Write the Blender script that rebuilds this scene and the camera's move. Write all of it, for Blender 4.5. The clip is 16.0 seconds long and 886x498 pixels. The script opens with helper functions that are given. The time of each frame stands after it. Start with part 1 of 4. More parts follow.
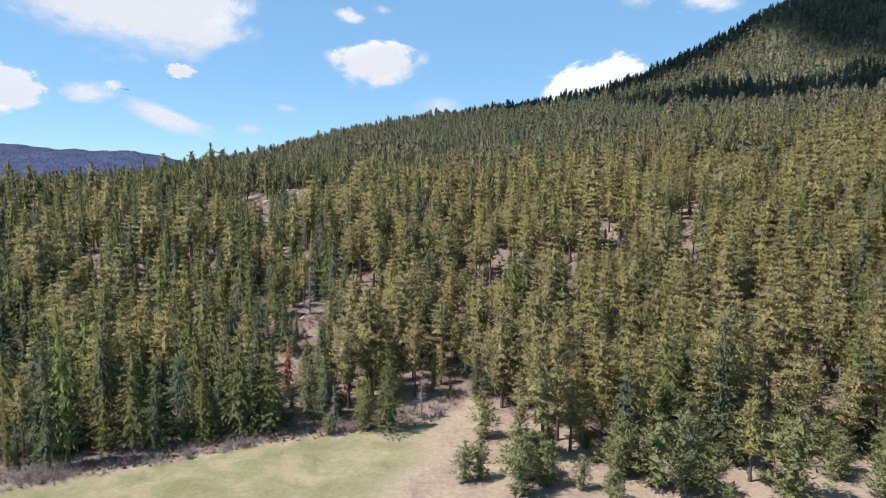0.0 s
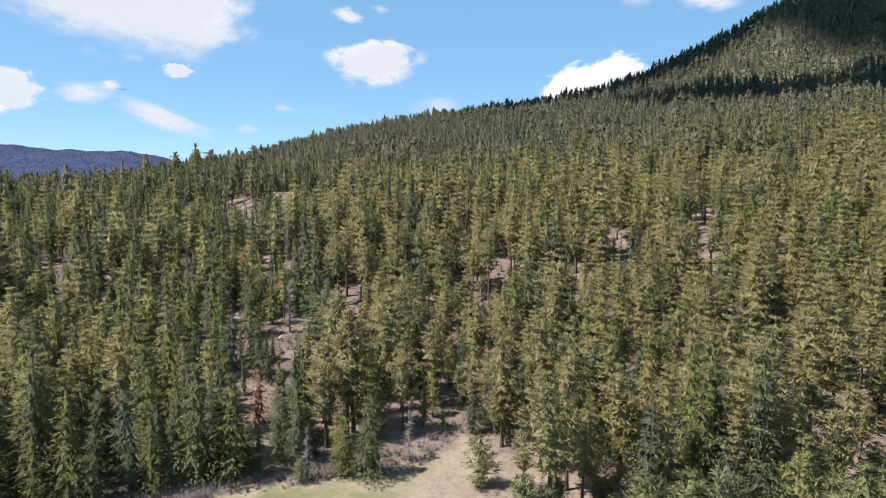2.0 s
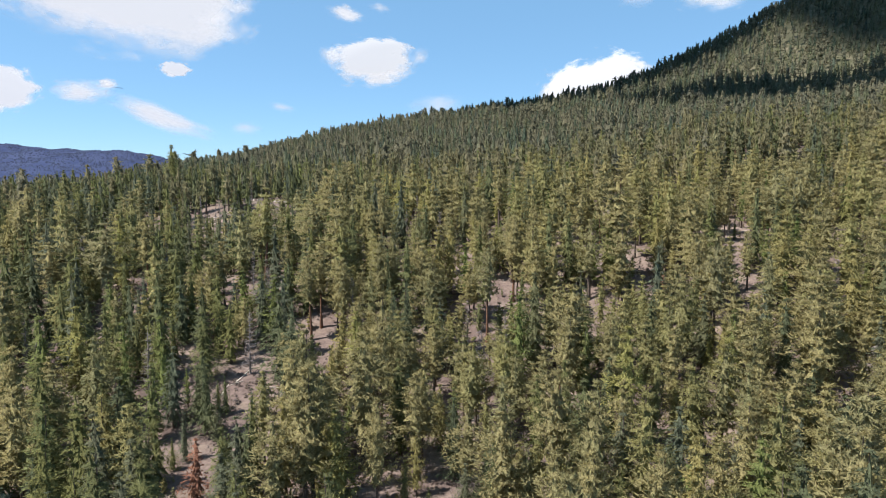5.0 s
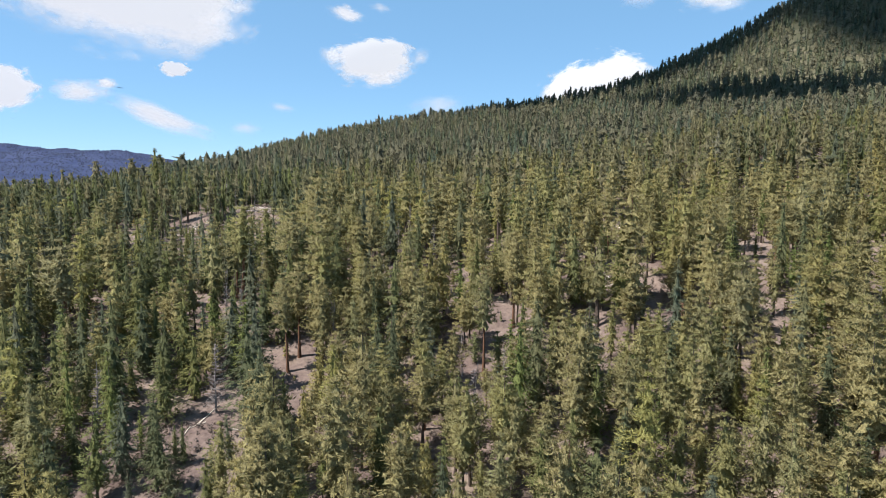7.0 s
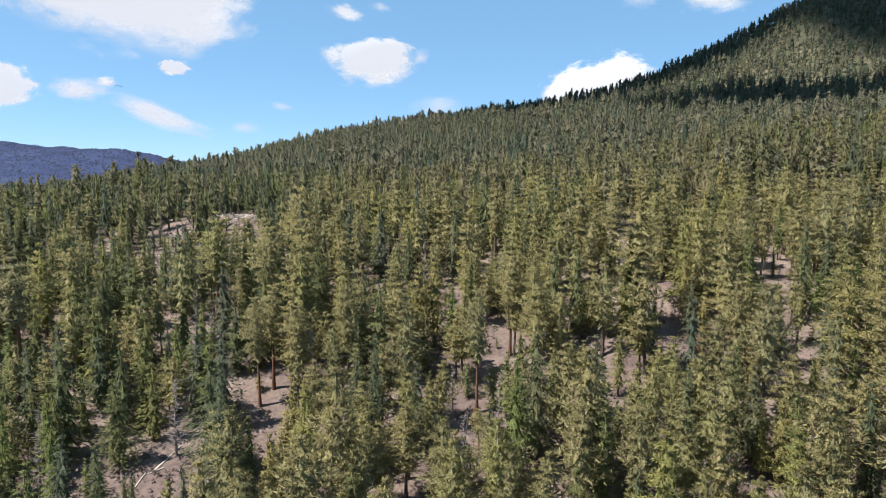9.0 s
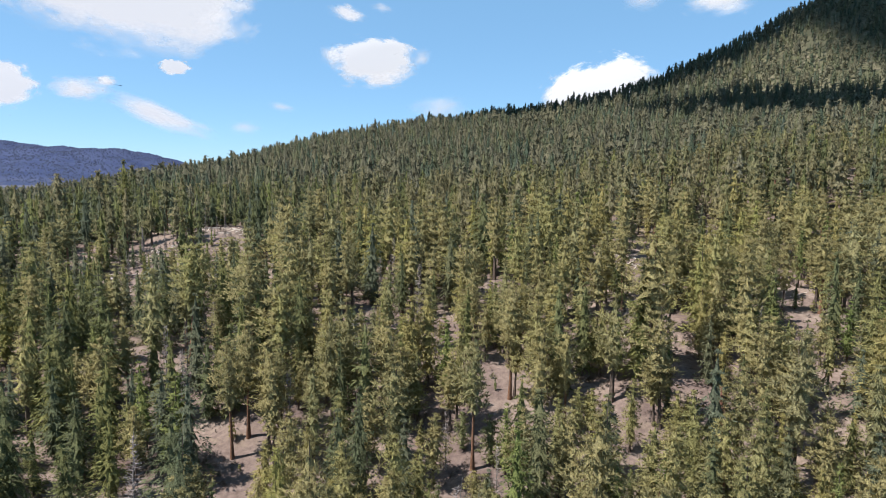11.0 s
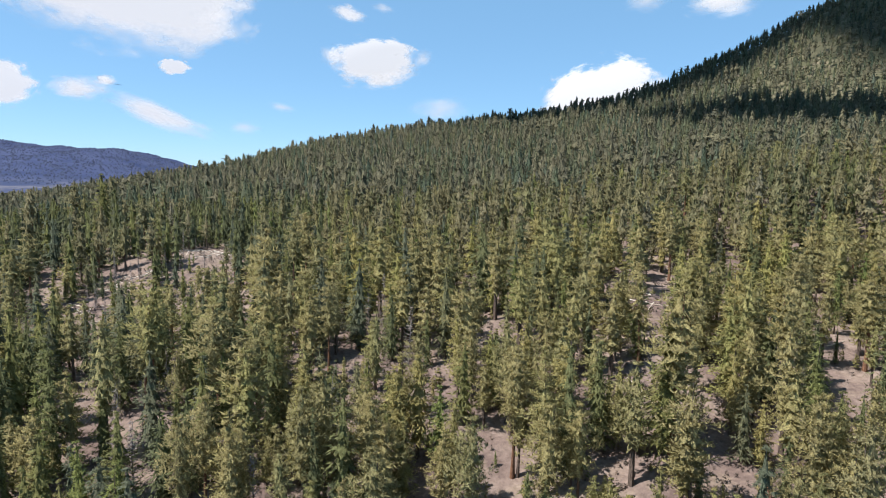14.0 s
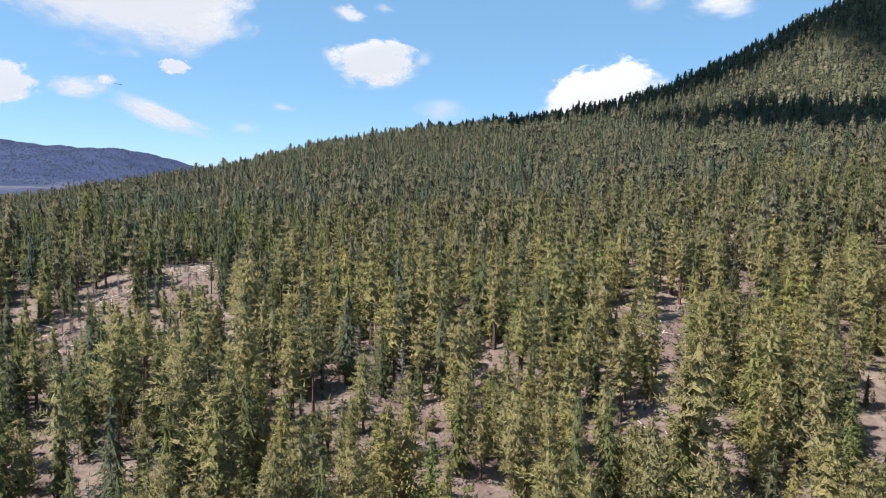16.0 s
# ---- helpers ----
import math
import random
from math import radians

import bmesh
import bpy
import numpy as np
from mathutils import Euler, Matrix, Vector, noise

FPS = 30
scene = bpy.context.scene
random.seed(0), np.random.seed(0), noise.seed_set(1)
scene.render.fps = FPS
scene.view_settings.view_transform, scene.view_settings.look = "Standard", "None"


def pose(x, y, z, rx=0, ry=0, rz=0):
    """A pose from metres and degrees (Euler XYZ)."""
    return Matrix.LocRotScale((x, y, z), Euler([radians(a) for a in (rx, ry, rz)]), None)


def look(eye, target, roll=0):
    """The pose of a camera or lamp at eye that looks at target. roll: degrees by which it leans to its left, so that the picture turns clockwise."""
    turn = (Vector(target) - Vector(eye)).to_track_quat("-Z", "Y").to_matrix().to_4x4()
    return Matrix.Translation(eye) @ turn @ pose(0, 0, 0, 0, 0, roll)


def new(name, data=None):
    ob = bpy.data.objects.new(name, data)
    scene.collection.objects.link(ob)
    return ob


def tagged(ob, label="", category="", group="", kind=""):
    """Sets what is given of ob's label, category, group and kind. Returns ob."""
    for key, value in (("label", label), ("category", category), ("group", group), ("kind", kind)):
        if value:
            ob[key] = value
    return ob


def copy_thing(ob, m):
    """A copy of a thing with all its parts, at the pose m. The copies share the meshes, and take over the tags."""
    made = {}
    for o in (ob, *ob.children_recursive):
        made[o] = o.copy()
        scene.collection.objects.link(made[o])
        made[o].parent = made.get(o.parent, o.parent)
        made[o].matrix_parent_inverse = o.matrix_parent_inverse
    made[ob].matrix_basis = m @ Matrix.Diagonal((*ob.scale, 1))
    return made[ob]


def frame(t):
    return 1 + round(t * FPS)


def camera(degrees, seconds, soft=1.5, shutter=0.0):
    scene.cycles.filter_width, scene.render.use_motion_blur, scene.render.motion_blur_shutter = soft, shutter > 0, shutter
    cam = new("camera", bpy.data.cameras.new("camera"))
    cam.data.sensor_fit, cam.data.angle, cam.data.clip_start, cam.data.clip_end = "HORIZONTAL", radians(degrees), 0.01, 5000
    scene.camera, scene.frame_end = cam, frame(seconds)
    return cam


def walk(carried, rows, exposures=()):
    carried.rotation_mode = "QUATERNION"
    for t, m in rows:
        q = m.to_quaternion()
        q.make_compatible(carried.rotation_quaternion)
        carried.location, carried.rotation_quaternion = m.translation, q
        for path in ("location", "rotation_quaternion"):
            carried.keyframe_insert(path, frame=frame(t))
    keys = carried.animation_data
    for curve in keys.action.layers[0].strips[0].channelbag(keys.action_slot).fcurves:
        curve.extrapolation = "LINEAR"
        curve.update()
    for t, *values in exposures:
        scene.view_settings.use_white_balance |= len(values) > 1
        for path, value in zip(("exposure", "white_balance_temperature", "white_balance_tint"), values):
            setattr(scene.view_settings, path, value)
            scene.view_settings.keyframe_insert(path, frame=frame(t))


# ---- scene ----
cam = camera(70.0, 16.0, soft=0.8)
METRES, EYE, TILT, LEAN, TURN = 90.0, 56.3, -6.5, 0.0, 0.0
ROWS = [
    (0.0, 0.0000, 0.0000, 0.0000, -0.000, 0.000, 0.000),
    (0.5, 0.0047, 0.0529, 0.0074, -0.012, -0.000, 0.040),
    (1.0, 0.0094, 0.1065, 0.0162, -0.042, -0.006, 0.060),
    (1.5, 0.0139, 0.1602, 0.0265, -0.066, -0.006, 0.080),
    (2.0, 0.0186, 0.2146, 0.0372, -0.090, -0.006, 0.070),
    (2.5, 0.0233, 0.2693, 0.0476, -0.108, -0.036, 0.090),
    (3.0, 0.0276, 0.3242, 0.0582, -0.114, -0.066, 0.100),
    (3.5, 0.0323, 0.3798, 0.0690, -0.102, -0.078, 0.110),
    (4.0, 0.0366, 0.4348, 0.0814, -0.108, -0.102, 0.100),
    (6.5, 0.0635, 0.6992, 0.1550, -0.084, -0.060, -0.080),
    (7.0, 0.0695, 0.7441, 0.1670, -0.072, -0.048, -0.130),
    (7.5, 0.0756, 0.7873, 0.1796, -0.072, -0.042, -0.190),
    (8.0, 0.0821, 0.8284, 0.1918, -0.084, -0.042, -0.280),
    (8.5, 0.0886, 0.8685, 0.2053, -0.102, -0.036, -0.360),
    (9.0, 0.0938, 0.9078, 0.2216, -0.108, -0.060, -0.430),
    (11.5, 0.1109, 1.0956, 0.3198, -0.072, -0.000, -0.810),
    (12.0, 0.1133, 1.1313, 0.3402, -0.060, -0.012, -0.850),
    (12.5, 0.1159, 1.1669, 0.3608, -0.060, -0.000, -0.910),
    (13.0, 0.1179, 1.2024, 0.3797, -0.072, 0.012, -0.970),
    (13.5, 0.1200, 1.2366, 0.3966, -0.066, 0.024, -1.010),
    (14.0, 0.1223, 1.2706, 0.4133, -0.060, 0.012, -1.040),
    (14.5, 0.1262, 1.3050, 0.4313, -0.042, 0.012, -1.090),
    (15.0, 0.1298, 1.3391, 0.4494, -0.024, 0.018, -1.130),
    (15.5, 0.1321, 1.3731, 0.4674, -0.024, 0.006, -1.180),
    (16.0, 0.1354, 1.4067, 0.4839, -0.006, 0.024, -1.240),
]
walk(cam, [(t, pose(0, 0, EYE, TILT, LEAN, TURN) @ pose(METRES * x, METRES * y, METRES * z, 90 + pitch, roll, yaw)) for t, x, y, z, yaw, pitch, roll in ROWS])

# ---- world, sun ----
SUN_WAY = Vector((-0.68, -0.16, 1.2)).normalized()
world = bpy.data.worlds.new("sky")
scene.world = world
world.use_nodes = True
sky_node = world.node_tree.nodes.new("ShaderNodeTexSky")
sky_node.sky_type = "NISHITA"
sky_node.sun_disc = False
sky_node.sun_elevation = math.asin(SUN_WAY.z)
sky_node.sun_rotation = math.atan2(SUN_WAY.x, SUN_WAY.y)
sky_node.altitude = 2200.0
sky_node.air_density = 0.85
sky_node.dust_density = 0.9
sky_node.ozone_density = 1.8
back = world.node_tree.nodes["Background"]
tinted = world.node_tree.nodes.new("ShaderNodeMix")
tinted.data_type, tinted.blend_type = "RGBA", "MULTIPLY"
tinted.inputs[0].default_value = 1.0
tinted.inputs[7].default_value = (0.86, 0.97, 1.07, 1)
world.node_tree.links.new(sky_node.outputs[0], tinted.inputs[6])
haze = world.node_tree.nodes.new("ShaderNodeMix")
haze.data_type, haze.blend_type = "RGBA", "MIX"
haze.inputs[0].default_value = 0.55
haze.inputs[7].default_value = (1.46, 3.12, 4.74, 1)
world.node_tree.links.new(tinted.outputs[2], haze.inputs[6])
world.node_tree.links.new(haze.outputs[2], back.inputs[0])
back.inputs[1].default_value = 0.084
scene.view_settings.exposure = 1.15
sun_data = bpy.data.lights.new("sun", "SUN")
sun_data.energy = 4.3
sun_data.angle = radians(0.6)
sun_data.color = (1.0, 0.955, 0.90)
sun = new("sun", sun_data)
sun.matrix_world = look(SUN_WAY * 3000, (0, 0, 0))

# ---- materials ----


def material(name, rough=0.8, spec=0.2):
    m = bpy.data.materials.new(name)
    m.use_nodes = True
    t = m.node_tree
    b = t.nodes["Principled BSDF"]
    b.inputs["Roughness"].default_value = rough
    b.inputs["Specular IOR Level"].default_value = spec
    return m, t, b


def node(t, kind, links=(), **values):
    """A node with its inputs set (by name) and its links made."""
    n = t.nodes.new("ShaderNode" + kind)
    for k, v in values.items():
        n.inputs[k.replace("_", " ")].default_value = v
    for where, source in links:
        t.links.new(source, n.inputs[where])
    return n


def ramp(t, source, stops):
    n = t.nodes.new("ShaderNodeValToRGB")
    while len(n.color_ramp.elements) < len(stops):
        n.color_ramp.elements.new(0.5)
    for e, (p, c) in zip(n.color_ramp.elements, stops):
        e.position, e.color = p, (*c, 1)
    t.links.new(source, n.inputs[0])
    return n.outputs[0]


def mix(t, kind, factor, a, b):
    n = t.nodes.new("ShaderNodeMix")
    n.data_type, n.blend_type = "RGBA", kind
    for i, v in ((0, factor), (6, a), (7, b)):
        if isinstance(v, (int, float)):
            n.inputs[i].default_value = v
        elif isinstance(v, tuple):
            n.inputs[i].default_value = (*v, 1)
        else:
            t.links.new(v, n.inputs[i])
    return n.outputs[2]


def math_node(t, kind, a, b=0.0):
    n = t.nodes.new("ShaderNodeMath")
    n.operation = kind
    for i, v in ((0, a), (1, b)):
        if isinstance(v, (int, float)):
            n.inputs[i].default_value = v
        else:
            t.links.new(v, n.inputs[i])
    return n.outputs[0]


def foliage(name, stops, through_light=0.46, fine=5.0, gaps=0.38, uneven=0.17):
    """Needles: the tint runs from tree to tree, the grain from spray to spray."""
    m, t, b = material(name, 0.75, 0.08)
    info = node(t, "ObjectInfo")
    at = t.nodes.new("ShaderNodeAttribute")
    at.attribute_name = "tint"
    own = math_node(t, "FRACT", math_node(t, "ADD", info.outputs["Random"], at.outputs["Fac"]))
    colour = ramp(t, own, stops)
    geo = node(t, "NewGeometry")
    grain = ramp(t, geo.outputs["Random Per Island"], [(0.0, (1 - uneven, 1 - uneven, 1 - uneven)), (1.0, (1 + 0.9 * uneven, 1 + uneven, 1 + 0.8 * uneven))])
    colour = mix(t, "MULTIPLY", 1.0, colour, grain)
    tuft = node(t, "TexNoise", [(0, geo.outputs["Position"])], Scale=fine, Detail=2.0, Roughness=0.6)
    colour = mix(t, "MULTIPLY", 1.0, colour, ramp(t, tuft.outputs[0], [(0.36, (0.58, 0.57, 0.60)), (0.64, (1.34, 1.34, 1.30))]))
    t.links.new(colour, b.inputs["Base Color"])
    trans = node(t, "BsdfTranslucent", [("Color", colour)])
    both = node(t, "MixShader", [(1, b.outputs[0]), (2, trans.outputs[0])], Fac=through_light)
    if gaps > 0:
        shape = node(t, "TexNoise", [(0, geo.outputs["Position"])], Scale=fine * 0.8, Detail=1.0)
        hole = math_node(t, "GREATER_THAN", shape.outputs[0], gaps)
        clear = node(t, "BsdfTransparent")
        both = node(t, "MixShader", [(0, hole), (1, clear.outputs[0]), (2, both.outputs[0])])
    t.links.new(both.outputs[0], t.nodes["Material Output"].inputs[0])
    return m


def bark(name, low, high):
    m, t, b = material(name, 0.9, 0.1)
    co = node(t, "TexCoord")
    stretch = node(t, "Mapping", [(0, co.outputs["Object"])], Scale=(3.0, 3.0, 0.6))
    n = node(t, "TexNoise", [(0, stretch.outputs[0])], Scale=2.5, Detail=4.0)
    t.links.new(ramp(t, n.outputs[0], [(0.35, low), (0.65, high)]), b.inputs["Base Color"])
    bump = node(t, "Bump", [("Height", n.outputs[0])], Strength=0.6, Distance=0.05)
    t.links.new(bump.outputs[0], b.inputs["Normal"])
    return m


PINE_NEEDLES = [(0.0, (0.239, 0.220, 0.110)), (0.3, (0.281, 0.245, 0.122)), (0.6, (0.303, 0.264, 0.126)), (0.8, (0.269, 0.251, 0.108)), (1.0, (0.252, 0.230, 0.126))]
M_PINE = foliage("pine_needles", PINE_NEEDLES)
FIR_NEEDLES = [(0.0, (0.108, 0.122, 0.073)), (0.4, (0.143, 0.150, 0.068)), (0.7, (0.175, 0.173, 0.066)), (0.85, (0.134, 0.137, 0.087)), (1.0, (0.120, 0.137, 0.095))]
M_FIR = foliage("fir_needles", FIR_NEEDLES)
SPRUCE_NEEDLES = [(0.0, (0.224, 0.213, 0.095)), (0.35, (0.281, 0.246, 0.104)), (0.6, (0.309, 0.264, 0.111)), (0.8, (0.262, 0.251, 0.090)), (1.0, (0.239, 0.226, 0.126))]
M_SPRUCE = foliage("spruce_needles", SPRUCE_NEEDLES)
M_LARCH = foliage("larch_needles", [(0.0, (0.143, 0.172, 0.062)), (0.5, (0.173, 0.193, 0.067)), (1.0, (0.165, 0.176, 0.077))], 0.42)
M_YOUNG = foliage("young_needles", [(0.0, (0.193, 0.205, 0.103)), (0.5, (0.225, 0.226, 0.109)), (1.0, (0.202, 0.209, 0.126))])
M_BRUSH = foliage("dry_brush", [(0.0, (0.160, 0.132, 0.120)), (0.5, (0.215, 0.178, 0.152)), (1.0, (0.165, 0.142, 0.138))], 0.45, 3.0, 0.45)
M_RUST = foliage("dead_needles", [(0.0, (0.229, 0.110, 0.074)), (1.0, (0.185, 0.097, 0.068))], 0.25)
M_TWIG = foliage("bare_twigs", [(0.0, (0.200, 0.168, 0.165)), (0.5, (0.250, 0.208, 0.195)), (1.0, (0.185, 0.164, 0.170))], 0.05, 2.0, 0.0)
# Darker copies of the near needles: brightness graded in colour towards the far woods.
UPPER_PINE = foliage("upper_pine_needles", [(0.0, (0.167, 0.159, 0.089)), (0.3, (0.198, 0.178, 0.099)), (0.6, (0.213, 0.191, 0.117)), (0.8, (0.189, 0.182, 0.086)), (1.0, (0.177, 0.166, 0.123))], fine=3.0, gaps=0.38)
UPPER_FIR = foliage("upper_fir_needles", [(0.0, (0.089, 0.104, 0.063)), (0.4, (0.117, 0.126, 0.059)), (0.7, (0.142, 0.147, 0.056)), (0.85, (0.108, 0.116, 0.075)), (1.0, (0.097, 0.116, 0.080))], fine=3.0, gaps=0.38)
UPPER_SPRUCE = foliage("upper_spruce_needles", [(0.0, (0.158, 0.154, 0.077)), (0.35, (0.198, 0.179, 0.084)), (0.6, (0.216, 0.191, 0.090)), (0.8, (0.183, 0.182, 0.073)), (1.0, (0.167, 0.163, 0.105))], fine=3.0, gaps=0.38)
# Cooler, darker needles: distance haze and missing self-shade are put into the colour.
FAR_PINE = foliage("hazed_pine_needles", [(0.0, (0.087, 0.086, 0.062)), (0.4, (0.119, 0.113, 0.074)), (0.75, (0.146, 0.134, 0.086)), (1.0, (0.103, 0.103, 0.076))], 0.36, 1.7, 0.40, 0.2)
FAR_FIR = foliage("hazed_fir_needles", [(0.0, (0.055, 0.074, 0.053)), (0.4, (0.078, 0.095, 0.062)), (0.75, (0.104, 0.115, 0.071)), (1.0, (0.072, 0.090, 0.071))], 0.36, 1.7, 0.40, 0.2)
FAR_SPRUCE = foliage("hazed_spruce_needles", [(0.0, (0.078, 0.086, 0.053)), (0.4, (0.105, 0.111, 0.064)), (0.75, (0.132, 0.132, 0.074)), (1.0, (0.089, 0.100, 0.071))], 0.36, 1.7, 0.40, 0.2)
M_BARK_PINE = bark("orange_bark", (0.10, 0.056, 0.038), (0.23, 0.125, 0.078))
M_BARK = bark("grey_brown_bark", (0.060, 0.045, 0.038), (0.15, 0.115, 0.095))
M_DEAD = bark("weathered_grey_wood", (0.16, 0.14, 0.13), (0.34, 0.30, 0.27))
M_LOG = bark("pale_barkless_wood", (0.36, 0.31, 0.26), (0.62, 0.55, 0.47))


def ground_material():
    m, t, b = material("forest_ground", 0.95, 0.05)
    geo = node(t, "NewGeometry")
    p = geo.outputs["Position"]
    big = node(t, "TexNoise", [(0, p)], Scale=0.045, Detail=5.0, Roughness=0.6)
    fine = node(t, "TexNoise", [(0, p)], Scale=0.9, Detail=6.0, Roughness=0.7)
    soil = ramp(t, big.outputs[0], [(0.35, (0.118, 0.088, 0.084)), (0.5, (0.168, 0.130, 0.120)), (0.66, (0.228, 0.184, 0.162))])
    soil = mix(t, "MULTIPLY", 1.0, soil, ramp(t, fine.outputs[0], [(0.25, (0.55, 0.52, 0.5)), (0.7, (1.25, 1.22, 1.15))]))
    # Beyond y 420 the far woods' floor shade and undergrowth are painted olive-dark.
    shaded_floor = ramp(t, big.outputs[0], [(0.35, (0.070, 0.072, 0.042)), (0.66, (0.105, 0.098, 0.062))])
    upper = node(t, "MapRange", [(0, node(t, "SeparateXYZ", [(0, p)]).outputs[1])])
    upper.inputs[1].default_value, upper.inputs[2].default_value = 420.0, 520.0
    soil = mix(t, "MIX", upper.outputs[0], soil, shaded_floor)
    drift = node(t, "TexNoise", [(0, p)], Scale=0.10, Detail=5.0, Roughness=0.65, Distortion=0.6)
    grass = ramp(t, drift.outputs[0], [(0.33, (0.128, 0.130, 0.070)), (0.5, (0.172, 0.160, 0.096)), (0.64, (0.236, 0.196, 0.134))])
    grass = mix(t, "MULTIPLY", 1.0, grass, ramp(t, fine.outputs[0], [(0.25, (0.80, 0.80, 0.78)), (0.75, (1.14, 1.14, 1.12))]))
    at = t.nodes.new("ShaderNodeAttribute")
    at.attribute_name = "meadow"
    edge = math_node(t, "ADD", at.outputs["Fac"], math_node(t, "MULTIPLY", math_node(t, "SUBTRACT", drift.outputs[0], 0.5), 0.9))
    sharp = node(t, "MapRange", [(0, edge)])
    sharp.inputs[1].default_value, sharp.inputs[2].default_value = 0.30, 0.80
    dry = node(t, "MapRange", [(0, edge)])
    dry.inputs[1].default_value, dry.inputs[2].default_value = 0.02, 0.30
    straw = mix(t, "MULTIPLY", 1.0, (0.250, 0.200, 0.155), ramp(t, fine.outputs[0], [(0.25, (0.7, 0.68, 0.66)), (0.75, (1.2, 1.2, 1.15))]))
    colour = mix(t, "MIX", dry.outputs[0], soil, straw)
    colour = mix(t, "MIX", sharp.outputs[0], colour, grass)
    t.links.new(colour, b.inputs["Base Color"])
    bump = node(t, "Bump", [("Height", fine.outputs[0])], Strength=0.7, Distance=0.35)
    t.links.new(bump.outputs[0], b.inputs["Normal"])
    return m


M_GROUND = ground_material()


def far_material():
    m, t, b = material("haze_tinted_hillside", 1.0, 0.0)
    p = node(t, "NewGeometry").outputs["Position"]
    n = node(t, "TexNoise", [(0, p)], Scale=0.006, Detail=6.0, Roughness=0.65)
    # Woods and open land are both tinted blue to paint in the distance haze.
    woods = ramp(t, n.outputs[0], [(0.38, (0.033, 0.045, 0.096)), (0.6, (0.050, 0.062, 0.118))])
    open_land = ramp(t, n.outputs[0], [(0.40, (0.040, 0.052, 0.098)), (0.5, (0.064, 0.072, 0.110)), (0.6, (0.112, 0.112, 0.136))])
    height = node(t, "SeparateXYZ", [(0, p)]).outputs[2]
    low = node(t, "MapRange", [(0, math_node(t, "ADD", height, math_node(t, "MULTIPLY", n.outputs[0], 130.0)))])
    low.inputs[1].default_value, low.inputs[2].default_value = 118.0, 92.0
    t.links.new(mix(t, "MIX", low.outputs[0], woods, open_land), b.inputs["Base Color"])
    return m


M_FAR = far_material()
# Needle colour carries the blue of the haze, matching the ridge below.
M_FAR_TREES = foliage("haze_tinted_conifers", [(0.0, (0.038, 0.052, 0.104)), (1.0, (0.050, 0.065, 0.124))], 0.4, 0.05, 0.0, 0.12)


def cloud_material(name, rim_low, rim_high, billow=1.45):
    """White vapour that also glows by itself, thinning out to its ragged rim."""
    m, t, b = material(name, 1.0, 0.0)
    co = node(t, "TexCoord").outputs["Object"]
    info = node(t, "ObjectInfo")
    shift = node(t, "VectorMath", [(0, co), (1, math_node(t, "MULTIPLY", info.outputs["Random"], 37.0))])
    n = node(t, "TexNoise", [(0, shift.outputs[0])], Scale=1.7, Detail=8.0, Roughness=0.60)
    flat = node(t, "Mapping", [(0, co)], Scale=(1.0, 0.0, 1.0))
    r = node(t, "VectorMath", [(0, flat.outputs[0])])
    r.operation = "LENGTH"
    body = math_node(t, "ADD", math_node(t, "SUBTRACT", 0.84, r.outputs["Value"]), math_node(t, "MULTIPLY", math_node(t, "SUBTRACT", n.outputs[0], 0.5), billow))
    high = node(t, "MapRange", [(0, node(t, "SeparateXYZ", [(0, co)]).outputs[2])])
    high.inputs[1].default_value, high.inputs[2].default_value, high.inputs[3].default_value, high.inputs[4].default_value = -0.7, 0.7, rim_low, rim_high
    thick = node(t, "MapRange", [(0, math_node(t, "DIVIDE", body, high.outputs[0]))])
    thick.interpolation_type = "SMOOTHSTEP"
    white = node(t, "BsdfDiffuse", Color=(0.36, 0.36, 0.36, 1))
    # Emission added in place of sunlight scattered through the cloud, lifting its underside.
    scatter_glow = node(t, "Emission", Color=(0.96, 0.95, 1.0, 1), Strength=0.33)
    lit = node(t, "AddShader", [(0, white.outputs[0]), (1, scatter_glow.outputs[0])])
    clear = node(t, "BsdfTransparent")
    both = node(t, "MixShader", [(0, thick.outputs[0]), (1, clear.outputs[0]), (2, lit.outputs[0])])
    t.links.new(both.outputs[0], t.nodes["Material Output"].inputs[0])
    return m


M_CLOUD = cloud_material("cloud_vapour", 0.48, 0.20)
M_THIN = cloud_material("thin_cloud_vapour", 1.05, 0.75)
M_WISP = cloud_material("cloud_wisp_vapour", 2.2, 1.8)
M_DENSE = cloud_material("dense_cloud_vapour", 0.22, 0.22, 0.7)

# ---- the lie of the land ----
PROFILE_Y = (-400, 120, 150, 175, 200, 225, 250, 280, 320, 360, 420, 500, 700, 880, 960, 1010, 1100, 1300, 1700)
PROFILE_Z = (0, 0, 0.8, 5, 12, 21, 28.5, 36, 41.5, 45.5, 53, 64, 95, 127, 140, 142, 130, 95, 60)
EDGE_X = (-400, -80, -64, -50, -37, -27, -13, -3, 4, 9, 13, 16, 400)
EDGE_Y = (60, 107, 114, 121, 127, 130, 134, 138, 147, 154, 140, 104, 100)


def smooth(a, b, v):
    """Nought at a, one at b, eased between; a may be the greater."""
    t = np.clip((v - a) / (b - a), 0, 1)
    return t * t * (3 - 2 * t)


def blob(x, y, cx, cy, rx, ry):
    return np.exp(-((x - cx) / rx) ** 2 - ((y - cy) / ry) ** 2)


